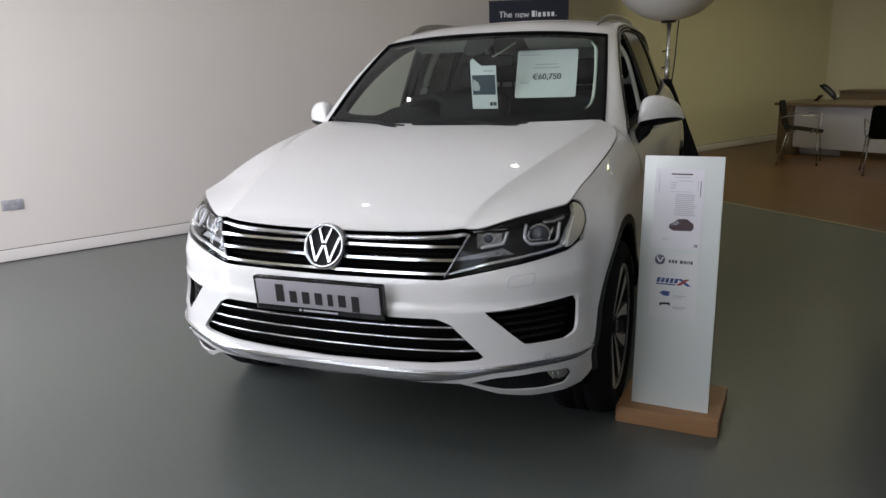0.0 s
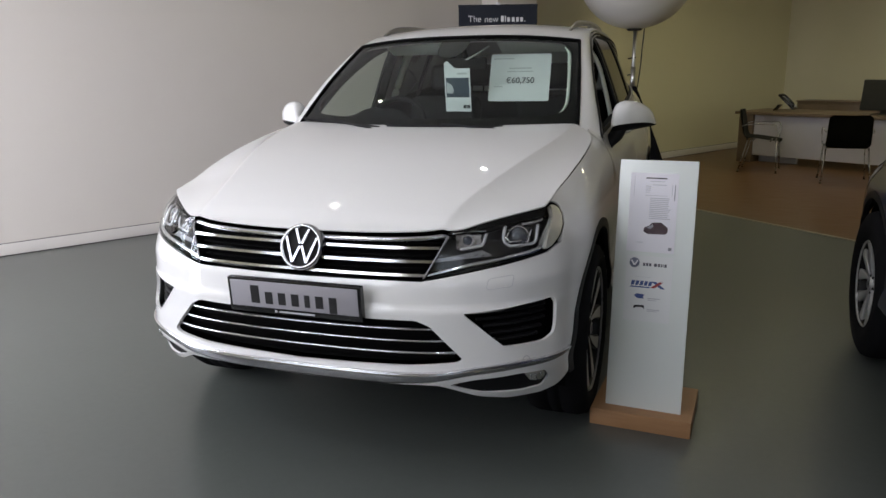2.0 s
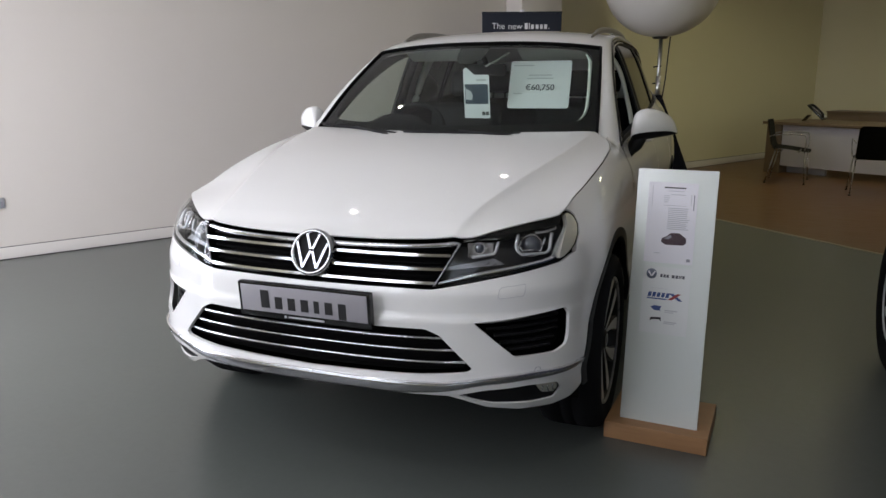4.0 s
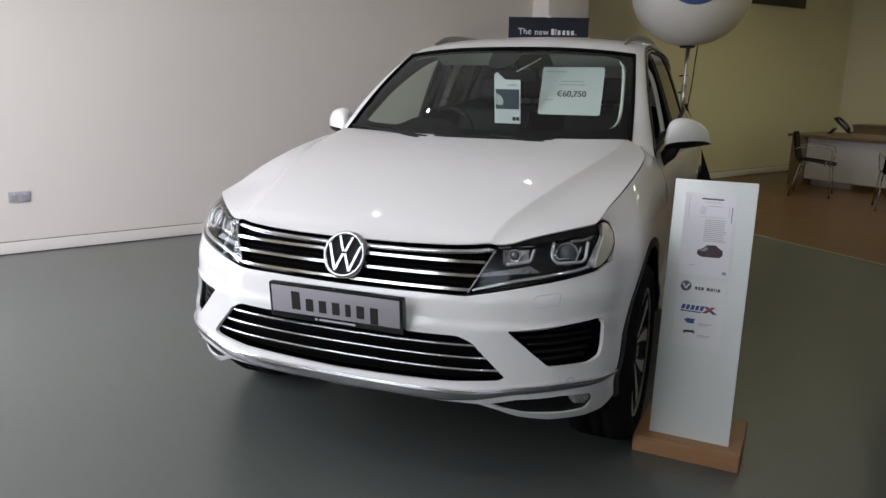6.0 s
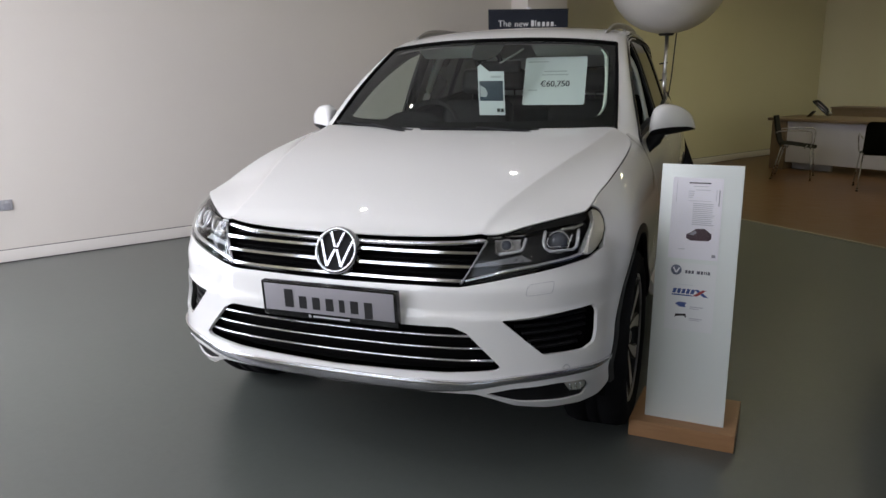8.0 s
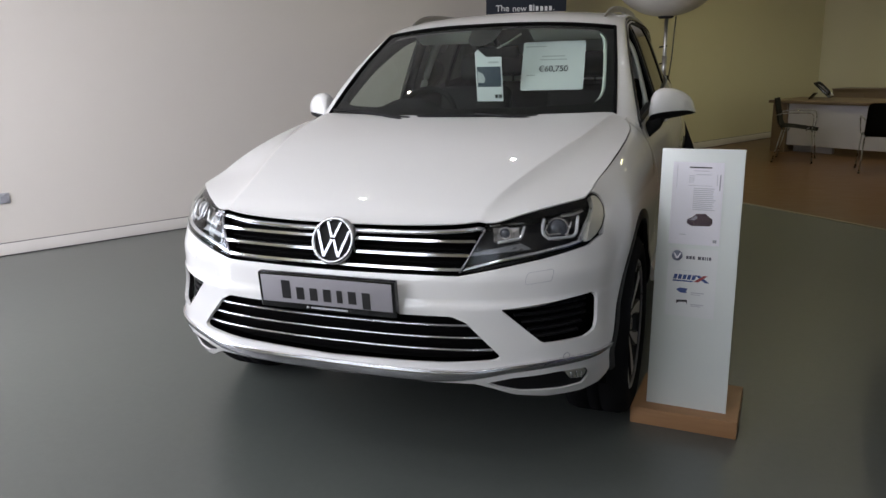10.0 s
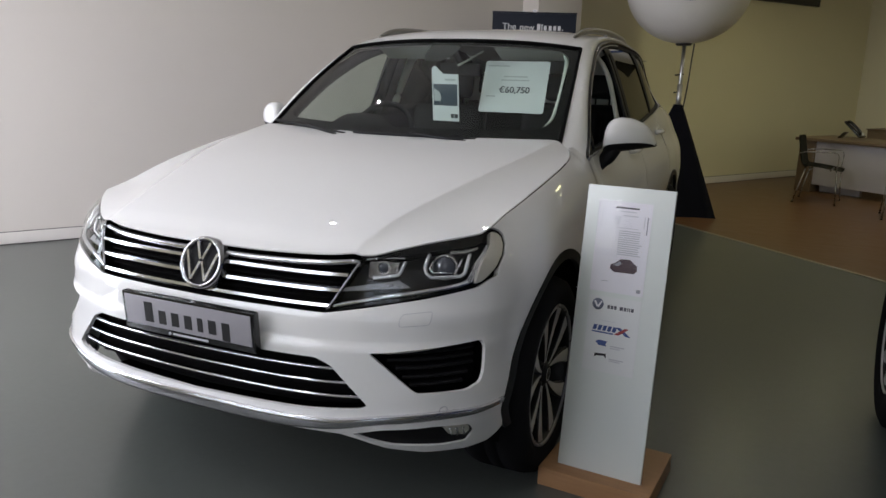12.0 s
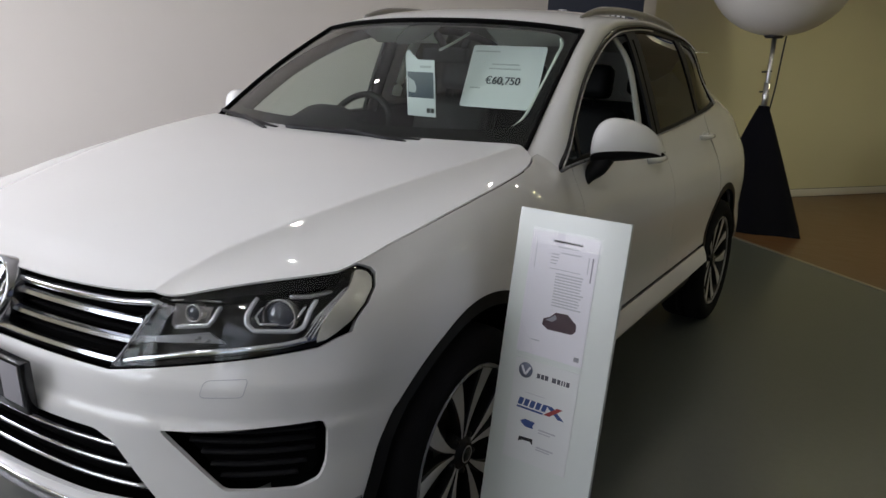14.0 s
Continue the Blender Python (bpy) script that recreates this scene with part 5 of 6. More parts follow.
def spoke(a0, a1, face=False):
    """One arm of a twin spoke: thin at the hub, a broad blade at the rim."""
    bm = bmesh.new()
    secs = []
    for i in range(9):
        t = i / 8
        r = 0.045 + (R_R - 0.010 - 0.045) * t
        a = radians(a0 + (a1 - a0) * t)
        c = Vector((0, r * math.cos(a), r * math.sin(a)))
        tg = Vector((0, -math.sin(a), math.cos(a)))
        w = 0.0065 + 0.037 * max(0.0, t - 0.12)
        x = 0.088 + 0.020 * t
        if face:
            secs.append([bm.verts.new(c + tg * w * f + Vector((x + h, 0, 0))) for f, h in ((-0.76, 0.0004), (-0.70, 0.0015), (0.70, 0.0015), (0.76, 0.0004))])
            continue
        secs.append([bm.verts.new(c + tg * (-w) + Vector((x - 0.004, 0, 0))), bm.verts.new(c + tg * (-w * 0.8) + Vector((x, 0, 0))), bm.verts.new(c + tg * (w * 0.8) + Vector((x, 0, 0))),
                     bm.verts.new(c + tg * w + Vector((x - 0.004, 0, 0))), bm.verts.new(c + tg * w * 0.7 + Vector((x - 0.035, 0, 0))), bm.verts.new(c - tg * w * 0.7 + Vector((x - 0.035, 0, 0)))])
    for a, b in zip(secs, secs[1:]):
        m = len(a)
        for i in range(m):
            bm.faces.new((a[i], a[(i + 1) % m], b[(i + 1) % m], b[i]))
    bm.faces.new(secs[0])
    bm.faces.new(secs[-1])
    bmesh.ops.recalc_face_normals(bm, faces=bm.faces)
    return bm


for i in range(5):
    for sgn in (-1, 1):
        sharp(part("spoke", spoke(72 * i + 18 + sgn * 8, 72 * i + 18 + sgn * 20), M_ALLOYDARK, wheel, "dark alloy spoke"), 30)
        sharp(part("spoke_face", spoke(72 * i + 18 + sgn * 8, 72 * i + 18 + sgn * 20, True), M_ALLOY, wheel, "machined bright spoke face"), 30)
part("hub_cap", lathe([(0, 0.104), (0.026, 0.103), (0.031, 0.099), (0.033, 0.09)], 32, "x"), M_GLOSSBLACK, wheel, "dark hub cap")
part("hub_ring", lathe([(0.030, 0.100), (0.033, 0.1035), (0.036, 0.099), (0.055, 0.085), (0.060, 0.05)], 32, "x"), M_ALLOYDARK, wheel, "dark alloy hub")
part("hub_emblem", lathe([(0.022, 0.1035), (0.0235, 0.1052), (0.026, 0.1035)], 28, "x"), M_ALLOY, wheel, "thin bright ring")
part("brake_disc", lathe([(0.05, 0.02), (0.165, 0.02), (0.165, 0.0), (0.05, 0.0)], 40, "x"), M_ALLOYDARK, wheel, "dark steel brake disc")
for i in range(5):
    a = radians(72 * i + 56)
    part("wheel_bolt", moved(lathe([(0, 0.012), (0.008, 0.012), (0.010, 0.0)], 8, "x"), Matrix.Translation((0.082, 0.056 * math.cos(a), 0.056 * math.sin(a)))), M_ALLOYDARK, wheel)
wheel.matrix_basis = pose(0.838, AX_F, HUB_Z)


def copy_part(ob, m):
    c = copy_thing(ob, m)
    c.parent = car
    return c


copy_part(wheel, pose(0.838, AX_R, HUB_Z, 31, 0, 0))
copy_part(wheel, pose(-0.838, AX_F, HUB_Z, 0, 0, 180))
copy_part(wheel, pose(-0.838, AX_R, HUB_Z, 10, 0, 180))

# ---- underbody and cabin ----
part("undertray", grid_bm([[Vector((x, 0.03 + 0.12 * (x / 0.8) ** 2 + 0.75 * v, 0.385 - 0.10 * v)) for x in np.linspace(-0.56, 0.56, 15)] for v in np.linspace(0.03, 1, 8)]), M_LINER, car, "black plastic undertray")
part("underbody", box(-0.56, 0.56, 0.55, 4.6, 0.27, 0.46, 0.03), M_LINER, car, "dark underbody")
part("engine_cover", box(-0.60, 0.60, 0.36, 1.30, 0.46, 0.86, 0.05), M_LINER, car, "dark engine bay")
part("cabin_floor", box(-0.86, 0.86, 1.40, 4.4, 0.40, 0.47, 0.02), M_LINER, car, "dark carpet")
dash = [[Vector((x * (1 - 0.02 * (1 - t)), 1.40 + 0.10 * (x / 0.8) ** 2 + 0.52 * t - (0.06 if t > 0.8 else 0), 1.125 + 0.045 * math.sin(math.pi * min(1, t * 1.1)) + (0.105 * math.exp(-((x + 0.43) / 0.21) ** 4) * smooth01(0.45, 0.75, t)) - 0.22 * smooth01(0.80, 1.0, t)))
         for x in np.linspace(-0.80, 0.80, 33)] for t in np.linspace(0, 1, 17)]
part("dashboard", grid_bm(dash), M_CABIN, car, "dark grey dashboard")
part("dash_front", box(-0.78, 0.78, 1.80, 1.92, 0.50, 0.98, 0.03), M_CABIN, car, "dark lower dashboard")
sw = new("steering_wheel")
sw.parent = car
swm = Matrix.Translation((-0.43, 2.02, 1.13)) @ pose(0, 0, 0, -26, 0, 0)
part("wheel_rim", moved(tube([(0.185 * math.cos(2 * math.pi * i / 40), 0, 0.185 * math.sin(2 * math.pi * i / 40)) for i in range(40)], 0.016, 10, closed=True), swm), M_LEATHER, sw, "black leather rim")
part("wheel_boss", moved(box(-0.07, 0.07, -0.03, 0.02, -0.06, 0.05, 0.02), swm), M_CABIN, sw)
for dx, dz in ((-0.17, 0.0), (0.17, 0.0), (0.0, -0.17)):
    part("wheel_spoke", moved(tube([(dx * 0.3, 0, dz * 0.3), (dx, 0, dz)], 0.014, 8), swm), M_SATIN, sw, "silver spoke")
part("steering_column", tube([swm @ Vector((0, -0.02, 0)), Vector((-0.43, 1.76, 0.98))], 0.05, 12), M_CABIN, sw)


def seat(x, y, w, name):
    st = new(name)
    st.parent = car
    cush = box(-w / 2, w / 2, -0.26, 0.26, 0.0, 0.16, 0.06, 3)
    part("seat_cushion", moved(cush, Matrix.Translation((x, y, 0.58)) @ pose(0, 0, 0, 6)), M_LEATHER, st, "black leather cushion")
    back = box(-w / 2, w / 2, -0.07, 0.07, 0.0, 0.62, 0.06, 3)
    part("backrest", moved(back, Matrix.Translation((x, y + 0.26, 0.68)) @ pose(0, 0, 0, -17)), M_LEATHER, st, "black leather backrest")
    return st


def headrest(st, x, y):
    part("headrest", moved(box(-0.13, 0.13, -0.05, 0.05, 0, 0.17, 0.045, 3), Matrix.Translation((x, y + 0.47, 1.32)) @ pose(0, 0, 0, -12)), M_LEATHER, st, "black leather headrest")
    for k in (-1, 1):
        part("headrest_post", tube([(x + 0.05 * k, y + 0.455, 1.24), (x + 0.05 * k, y + 0.47, 1.36)], 0.006, 6), M_CABIN, st)


for x in (-0.38, 0.38):
    headrest(seat(x, 2.42, 0.50, "front_seat"), x, 2.42)
bench = seat(0.0, 3.32, 1.30, "rear_bench")
for x in (-0.42, 0.42):
    headrest(bench, x, 3.30)
for _, k in sides:
    strip = []
    for y in np.linspace(1.52, 3.90, 30):
        top = flank(k * sd(y), BELT(y) + 0.005)
        strip.append([top - Vector((k * 0.014, 0, 0)), top - Vector((k * 0.060, 0, 0.004)), top - Vector((k * 0.075, 0, 0.16))])
    part("door_capping", grid_bm(strip), M_CABIN, car, "dark door capping under the windows")
    part("door_lining", box(k * 0.835 - 0.03, k * 0.835 + 0.03, 1.62, 3.55, 0.50, 1.11, 0.025), M_CABIN, car, "dark door lining")
    pil = [Vector((k * x, y, z)) for x, y, z in ((0.815, 2.55, 1.10), (0.765, 2.56, 1.30), (0.70, 2.57, 1.50), (0.60, 2.58, 1.63))]
    if k < 0:
        pil = [Vector((k * x, y, z)) for x, y, z in ((0.735, 2.74, 1.27), (0.700, 2.75, 1.38), (0.655, 2.76, 1.50), (0.59, 2.77, 1.63))]
    part("pillar_trim", tube(path3(pil, 16), lambda t: (0.026 - 0.006 * t) if k > 0 else 0.036 + 0.012 * t, 10, flat=0.55), M_TRIM if k > 0 else M_PILLAR, car, "grey pillar lining")
    ap = [screen(k * u, v) + Vector((0, 0.014, -0.014)) for u, v in ((0.855, 0.150), (0.898, 0.195), (0.922, 0.28), (0.930, 0.48), (0.926, 0.70), (0.916, 0.85), (0.885, 0.925))]
    if k > 0:
        part("pillar_trim", tube(path3(ap, 44), lambda t: 0.004 + 0.007 * smooth01(0.0, 0.35, t) - 0.005 * smooth01(0.8, 1.0, t), 10, flat=0.8), M_PILLAR, car, "pale grey windscreen pillar lining")
    jamb = [flank(k * sd(y), DLO_TOP(y) - 0.004) - Vector((k * 0.048, 0, 0)) for y in np.linspace(1.53, 3.85, 40)]
    part("door_frame", tube(jamb, 0.030, 8), M_CABIN, car, "dark inner door frame")
    part("pillar_core", tube([flank(k * sd(2.63), z) - Vector((k * 0.035, 0, 0)) for z in np.linspace(1.14, 1.59, 10)], 0.03, 8), M_LINER, car)
    part("sun_visor", moved(box(-0.20, 0.20, -0.006, 0.006, -0.15, 0.0, 0.005), Matrix.Translation((k * 0.36, 2.20, 1.618)) @ pose(0, 0, 0, 66, 0, 0)), M_PILLAR, car, "pale grey sun visor")
# rear-view mirror
rv = new("rear_view_mirror")
rv.parent = car
part("mirror_shell", box(-0.12, 0.12, 2.10, 2.14, 1.46, 1.53, 0.015, 3), M_CABIN, rv, "black shell")
part("mirror_edge", tube([(0.015, 2.045, 1.515), (0.08, 2.06, 1.548), (0.15, 2.075, 1.592)], 0.006, 6), M_TRIM, rv, "pale grey mirror edge")
part("mirror_stem", tube([(0, 2.11, 1.53), (0, 2.04, 1.585)], 0.016, 8), M_CABIN, rv)

# ---- the papers behind the windscreen (each hangs free, so each is a thing) ----
pc = thing("price_card", pose(0.334, 2.062, 1.412, -24, 0, 3), "white price card hung behind the car's windscreen", "card")
card = slab(rounded([(-0.175, -0.143), (0.175, -0.143), (0.175, 0.143), (-0.175, 0.143)], 0.014), -0.001, 0.001)
part("card_sheet", moved(card, pose(0, 0, 0, 90)), M_PAPER, pc, smooth=False)
part("price", moved(join(*[moved(lettering("€60,750", 0.049), Matrix.Translation((dx, 0, 0))) for dx in (-0.0011, 0, 0.0011)]), Matrix.Translation((0.004, -0.0022, -0.020)) @ Matrix.Diagonal((1.0, 1, 1, 1))), M_NAMEINK, pc, "dark grey printed price €60,750", smooth=False)
for x, z, w in ((-0.10, 0.115, 0.12), (0.0, 0.056, 0.13), (0.0, 0.036, 0.15), (-0.12, -0.055, 0.05)):
    part("print_line", box(x - w / 2, x + w / 2, -0.002, -0.0008, z - 0.003, z + 0.003), M_PALEINK, pc, smooth=False)
bc_ = thing("brochure_card", pose(0.003, 1.925, 1.362, 6, 0, -3), "white brochure card with a dark photo behind the windscreen", "card")
part("card_sheet", moved(slab([(-0.078, -0.136), (0.078, -0.136), (0.078, 0.108), (-0.010, 0.108), (-0.06, 0.150), (-0.078, 0.136)], -0.001, 0.001), pose(0, 0, 0, 90)), M_PAPER, bc_, smooth=False)
part("photo", box(-0.070, 0.070, -0.0025, -0.0008, -0.055, 0.056), M_CARDBLUE, bc_, "dark blue photo", smooth=False)
part("photo_shape", moved(slab([(-0.066, -0.030), (-0.030, -0.034), (-0.022, -0.012), (-0.034, 0.016), (-0.066, 0.034)], 0, 0.0012), Matrix.Translation((0, -0.0026, 0)) @ pose(0, 0, 0, 90)), M_PALEINK, bc_, "pale shape in the photo", smooth=False)
for x in (0.040, 0.062):
    part("print_mark", box(x - 0.009, x + 0.009, -0.0025, -0.0008, -0.118, -0.098), M_INK, bc_, smooth=False)
part("print_line", box(0.0, 0.060, -0.0025, -0.0008, 0.074, 0.084), M_PALEINK, bc_, smooth=False)

# ---- info stand ----
stand = thing("info_stand", pose(1.185, 0.845, 0, 0, 0, -4.2), "white acrylic information stand with pinned sheets on an oak base", "display stand")
sharp(part("base", box(-0.208, 0.200, -0.152, 0.20, 0.0, 0.072, 0.004), M_BASEWOOD, stand, "light oak base block"))
pn = new("panel")
pn.parent = stand
pn.matrix_basis = pose(-0.002, -0.088, 0.072, -8.2, 0, 0)
bpy.context.view_layer.update()
PW, PH = 0.154, 1.038
sharp(part("panel_sheet", box(-PW, PW, 0.0, 0.014, -0.01, PH, 0.002), M_PANEL, pn, "glossy white acrylic sheet"))


def print_box(name, mat, x0, x1, v0, v1, d=0.0012, label=""):
    return part(name, box(x0 - PW, x1 - PW, -d - 0.0006, -0.0003, PH - v1, PH - v0), mat, pn, label, smooth=False)


M_SLEEVE = glass("clear_sleeve", (0.995, 0.995, 1.0), ior=1.25)
print_box("info_sheet", M_PAPER, 0.046, 0.236, 0.052, 0.375, 0.0008, "white printed sheet")
print_box("info_sheet", M_SHEET2, 0.050, 0.236, 0.392, 0.665, 0.0008, "thin greenish-white printed sheet")
rows = [(0.108, 0.190, 0.070, 0.0750, M_INK), (0.062, 0.064, 0.066, 0.150, M_PALEINK), (0.108, 0.130, 0.104, 0.107, M_PALEINK), (0.108, 0.130, 0.112, 0.115, M_PALEINK), (0.108, 0.128, 0.120, 0.123, M_PALEINK), (0.108, 0.125, 0.128, 0.131, M_PALEINK), (0.108, 0.195, 0.142, 0.144, M_PALEINK), (0.125, 0.182, 0.084, 0.087, M_PALEINK), (0.222, 0.226, 0.098, 0.160, M_GREYINK), (0.212, 0.2145, 0.098, 0.140, M_PALEINK), (0.135, 0.19, 0.098, 0.101, M_PALEINK)]
random.seed(5)
for i in range(12):
    v = 0.152 + i * 0.0075
    rows.append((0.128, 0.212 - 0.012 * random.random(), v, v + 0.0036, M_PALEINK))
rows += [(0.212, 0.226, 0.352, 0.364, M_GREYINK), (0.085, 0.110, 0.335, 0.338, M_PALEINK), (0.09, 0.15, 0.479, 0.480, M_PALEINK),
         (0.145, 0.195, 0.565, 0.569, M_PALEINK), (0.145, 0.195, 0.612, 0.616, M_PALEINK), (0.145, 0.180, 0.573, 0.576, M_PALEINK), (0.145, 0.185, 0.619, 0.622, M_PALEINK)]
for x0, x1, v0, v1, m in rows:
    print_box("print_line", m, x0, x1, v0, v1)
# small car picture, plain shape
pic = [(-0.048, -0.012), (-0.046, 0.004), (-0.028, 0.012), (-0.014, 0.026), (0.020, 0.028), (0.038, 0.014), (0.047, 0.008), (0.048, -0.010), (0.038, -0.020), (-0.030, -0.022)]
part("picture", moved(slab(pic, 0.0, 0.0012), Matrix.Translation((0.158 - PW, -0.0006, PH - 0.279)) @ pose(0, 0, 0, 90)), M_CARDMAROON, pn, "small dark picture of a car", smooth=False)
part("picture_glass", moved(slab([(-0.040, 0.002), (-0.026, 0.010), (-0.014, 0.020), (-0.008, 0.010), (-0.020, 0.0)], 0.0, 0.0016), Matrix.Translation((0.158 - PW, -0.0006, PH - 0.279)) @ pose(0, 0, 0, 90)), M_GREYINK, pn, "paler windscreen of the pictured car", smooth=False)
part("emblem", moved(lathe([(0, -0.0014), (0.0205, -0.0014), (0.0205, 0)], 28, "y"), Matrix.Translation((0.083 - PW, -0.0004, PH - 0.422))), M_EMBLEM, pn, "round blue-grey emblem")
part("emblem_bar", moved(box(-0.012, 0.012, -0.003, -0.0016, -0.003, 0.003), Matrix.Translation((0.077 - PW, -0.0002, PH - 0.422)) @ pose(0, 0, 0, 0, 60, 0)), M_PAPER, pn, smooth=False)
part("emblem_bar", moved(box(-0.012, 0.012, -0.003, -0.0016, -0.003, 0.003), Matrix.Translation((0.090 - PW, -0.0001, PH - 0.422)) @ pose(0, 0, 0, 0, -60, 0)), M_PAPER, pn, smooth=False)
for x0, x1 in ((0.118, 0.127), (0.130, 0.139), (0.142, 0.151), (0.162, 0.174), (0.177, 0.186), (0.189, 0.193), (0.196, 0.200), (0.203, 0.212)):
    print_box("name_bar", M_NAMEINK, x0, x1, 0.421, 0.4335, label="dark bar")
for i in range(5):
    part("logo_bar", moved(slab([(-0.009, -0.0095), (0.004, -0.0095), (0.009, 0.0095), (-0.004, 0.0095)], 0, 0.0014), Matrix.Translation((0.082 + i * 0.0175 - PW, -0.0004, PH - 0.506)) @ pose(0, 0, 0, 90)), M_BLUEINK, pn, "slanting blue logo bar", smooth=False)
print_box("logo_bar", M_BLUEINK, 0.072, 0.150, 0.5195, 0.5245, label="blue logo shape")
part("logo_mark", moved(slab([(-0.026, 0.012), (-0.008, 0.012), (0.030, -0.016), (0.012, -0.016)], 0, 0.0014), Matrix.Translation((0.182 - PW, -0.0004, PH - 0.508)) @ pose(0, 0, 0, 90)), M_BLUEINK, pn, "blue logo shape", smooth=False)
part("logo_mark", moved(slab([(-0.030, -0.015), (-0.012, -0.015), (0.022, 0.012), (0.006, 0.012)], 0, 0.0018), Matrix.Translation((0.182 - PW, -0.0004, PH - 0.508)) @ pose(0, 0, 0, 90)), M_REDINK, pn, "red logo shape", smooth=False)
part("logo_mark", moved(slab([(-0.022, 0.002), (-0.008, 0.010), (0.022, 0.008), (0.016, -0.003), (0.020, -0.010), (-0.006, -0.010)], 0, 0.0014), Matrix.Translation((0.110 - PW, -0.0004, PH - 0.560)) @ pose(0, 0, 0, 90)), M_BLUEINK, pn, "small blue logo shape", smooth=False)
part("logo_mark", moved(slab([(-0.022, -0.008), (-0.020, 0.006), (0.020, 0.009), (0.022, -0.008), (0.014, 0.0), (-0.010, -0.002)], 0, 0.0014), Matrix.Translation((0.112 - PW, -0.0004, PH - 0.606)) @ pose(0, 0, 0, 90)), M_INK, pn, "small dark logo shape", smooth=False)
for x0, x1, v0, v1 in ((0.050, 0.245, 0.044, 0.385),):
    ob = part("clear_sleeve", box(x0 - PW, x1 - PW, -0.0042, -0.0030, PH - v1, PH - v0), M_SLEEVE, pn, "clear plastic sleeve", smooth=False)
    ob.visible_shadow = False

# ---- roll-up banner ----
b0, b1 = Vector((-1.175, 5.615, 0)), Vector((-0.398, 5.972, 0))
bm_ang = math.degrees(math.atan2(b1.y - b0.y, b1.x - b0.x))
ban = thing("rollup_banner", pose((b0.x + b1.x) / 2, (b0.y + b1.y) / 2, 0, 0, 0, bm_ang), "tall navy roll-up advertising banner with white words", "banner")
part("banner_sheet", sheet(lambda u, v: Vector((-0.425 + 0.85 * u, 0.012 * math.sin(math.pi * v), 0.06 + 2.03 * v)), 4, 20), M_BANNER, ban)
sharp(part("top_rail", box(-0.428, 0.428, -0.012, 0.012, 2.085, 2.102, 0.003), M_BANNER, ban))
sharp(part("top_clip", box(-0.02, 0.02, -0.016, 0.016, 2.098, 2.122, 0.004), M_PAPER, ban, "white clip"))
sharp(part("banner_base", box(-0.44, 0.44, -0.09, 0.09, 0.0, 0.06, 0.01), M_SATIN, ban, "silver cassette base"))
part("banner_pole", tube([(0, 0.03, 0.05), (0, 0.03, 2.1)], 0.012, 10), M_SATIN, ban)
part("word", moved(lettering("The", 0.090), Matrix.Translation((-0.253, -0.004, 1.955))), M_WHITEINK, ban, "white printed word The", smooth=False)
part("word", moved(lettering("new", 0.090), Matrix.Translation((-0.074, -0.004, 1.951))), M_WHITEINK, ban, "white printed word new", smooth=False)
for x, w, h in ((0.045, 0.032, 0.062), (0.078, 0.010, 0.062), (0.112, 0.030, 0.045), (0.162, 0.030, 0.045), (0.208, 0.028, 0.045), (0.254, 0.030, 0.045), (0.290, 0.010, 0.010)):
    part("word_bar", box(x - w / 2, x + w / 2, -0.006, -0.002, 1.925, 1.925 + h), M_WHITEINK, ban, "white bar", smooth=False)

# ---- balloon on a draped fan base ----
BX, BY = 0.520, 7.115
bal = thing("advertising_balloon", pose(BX, BY, 0), "big white inflated balloon on a mast over a navy draped base", "balloon")
# draped base: four-sided tapering cover with soft folds
dr = bmesh.new()
rings = []
for j in range(15):
    v = j / 14
    z = 0.0 + 1.20 * v
    hw = 0.435 * (1 - v) ** 0.95 + 0.045
    ring = []
    for i in range(48):
        a = 2 * math.pi * i / 48 + radians(12)
        sq = 1.0 / max(abs(math.cos(a - radians(12))), abs(math.sin(a - radians(12)))) ** 0.85
        fold = 1 + 0.03 * math.sin(9 * a + 1.3 * v) * (1 - v)
        ring.append(dr.verts.new((hw * sq * fold * math.cos(a), hw * sq * fold * math.sin(a), z)))
    rings.append(ring)
for a, b in zip(rings, rings[1:]):
    for i in range(48):
        dr.faces.new((a[i], a[(i + 1) % 48], b[(i + 1) % 48], b[i]))
dr.faces.new(rings[-1])
part("drape", dr, M_NAVY, bal, "navy fabric drape")
part("mast", tube([(0.0, 0, 1.12), (0.01, 0, 1.86)], 0.022, 12), M_SATIN, bal, "silver mast")
part("mast_sleeve", tube([(0.0, 0, 1.14), (0.004, 0, 1.42)], 0.030, 12), M_SATIN, bal)
part("cord", tube(path3([(0.06, -0.02, 1.17), (0.085, -0.02, 1.40), (0.10, -0.02, 1.65), (0.115, -0.02, 1.86)], 14), 0.008, 6), M_INK, bal, "black cord")
for z in (1.33, 1.52):
    part("mast_knob", tube([(-0.06, -0.01, z), (0.03, -0.01, z + 0.012)], 0.009, 6), M_INK, bal)
part("collar", lathe([(0.0, 1.835), (0.075, 1.84), (0.09, 1.855), (0.085, 1.87), (0.0, 1.875)], 24), M_INK, bal, "black collar")
R_BAL = 0.645
part("balloon_skin", lathe([(0.02 + R_BAL * math.sin(math.pi * i / 40) ** 1.0 if 0 < i < 40 else 0.02 * (i == 0), 1.86 + R_BAL * 0.96 * (1 - math.cos(math.pi * i / 40))) for i in range(41)], 64), M_BALLOON, bal, "white balloon skin")
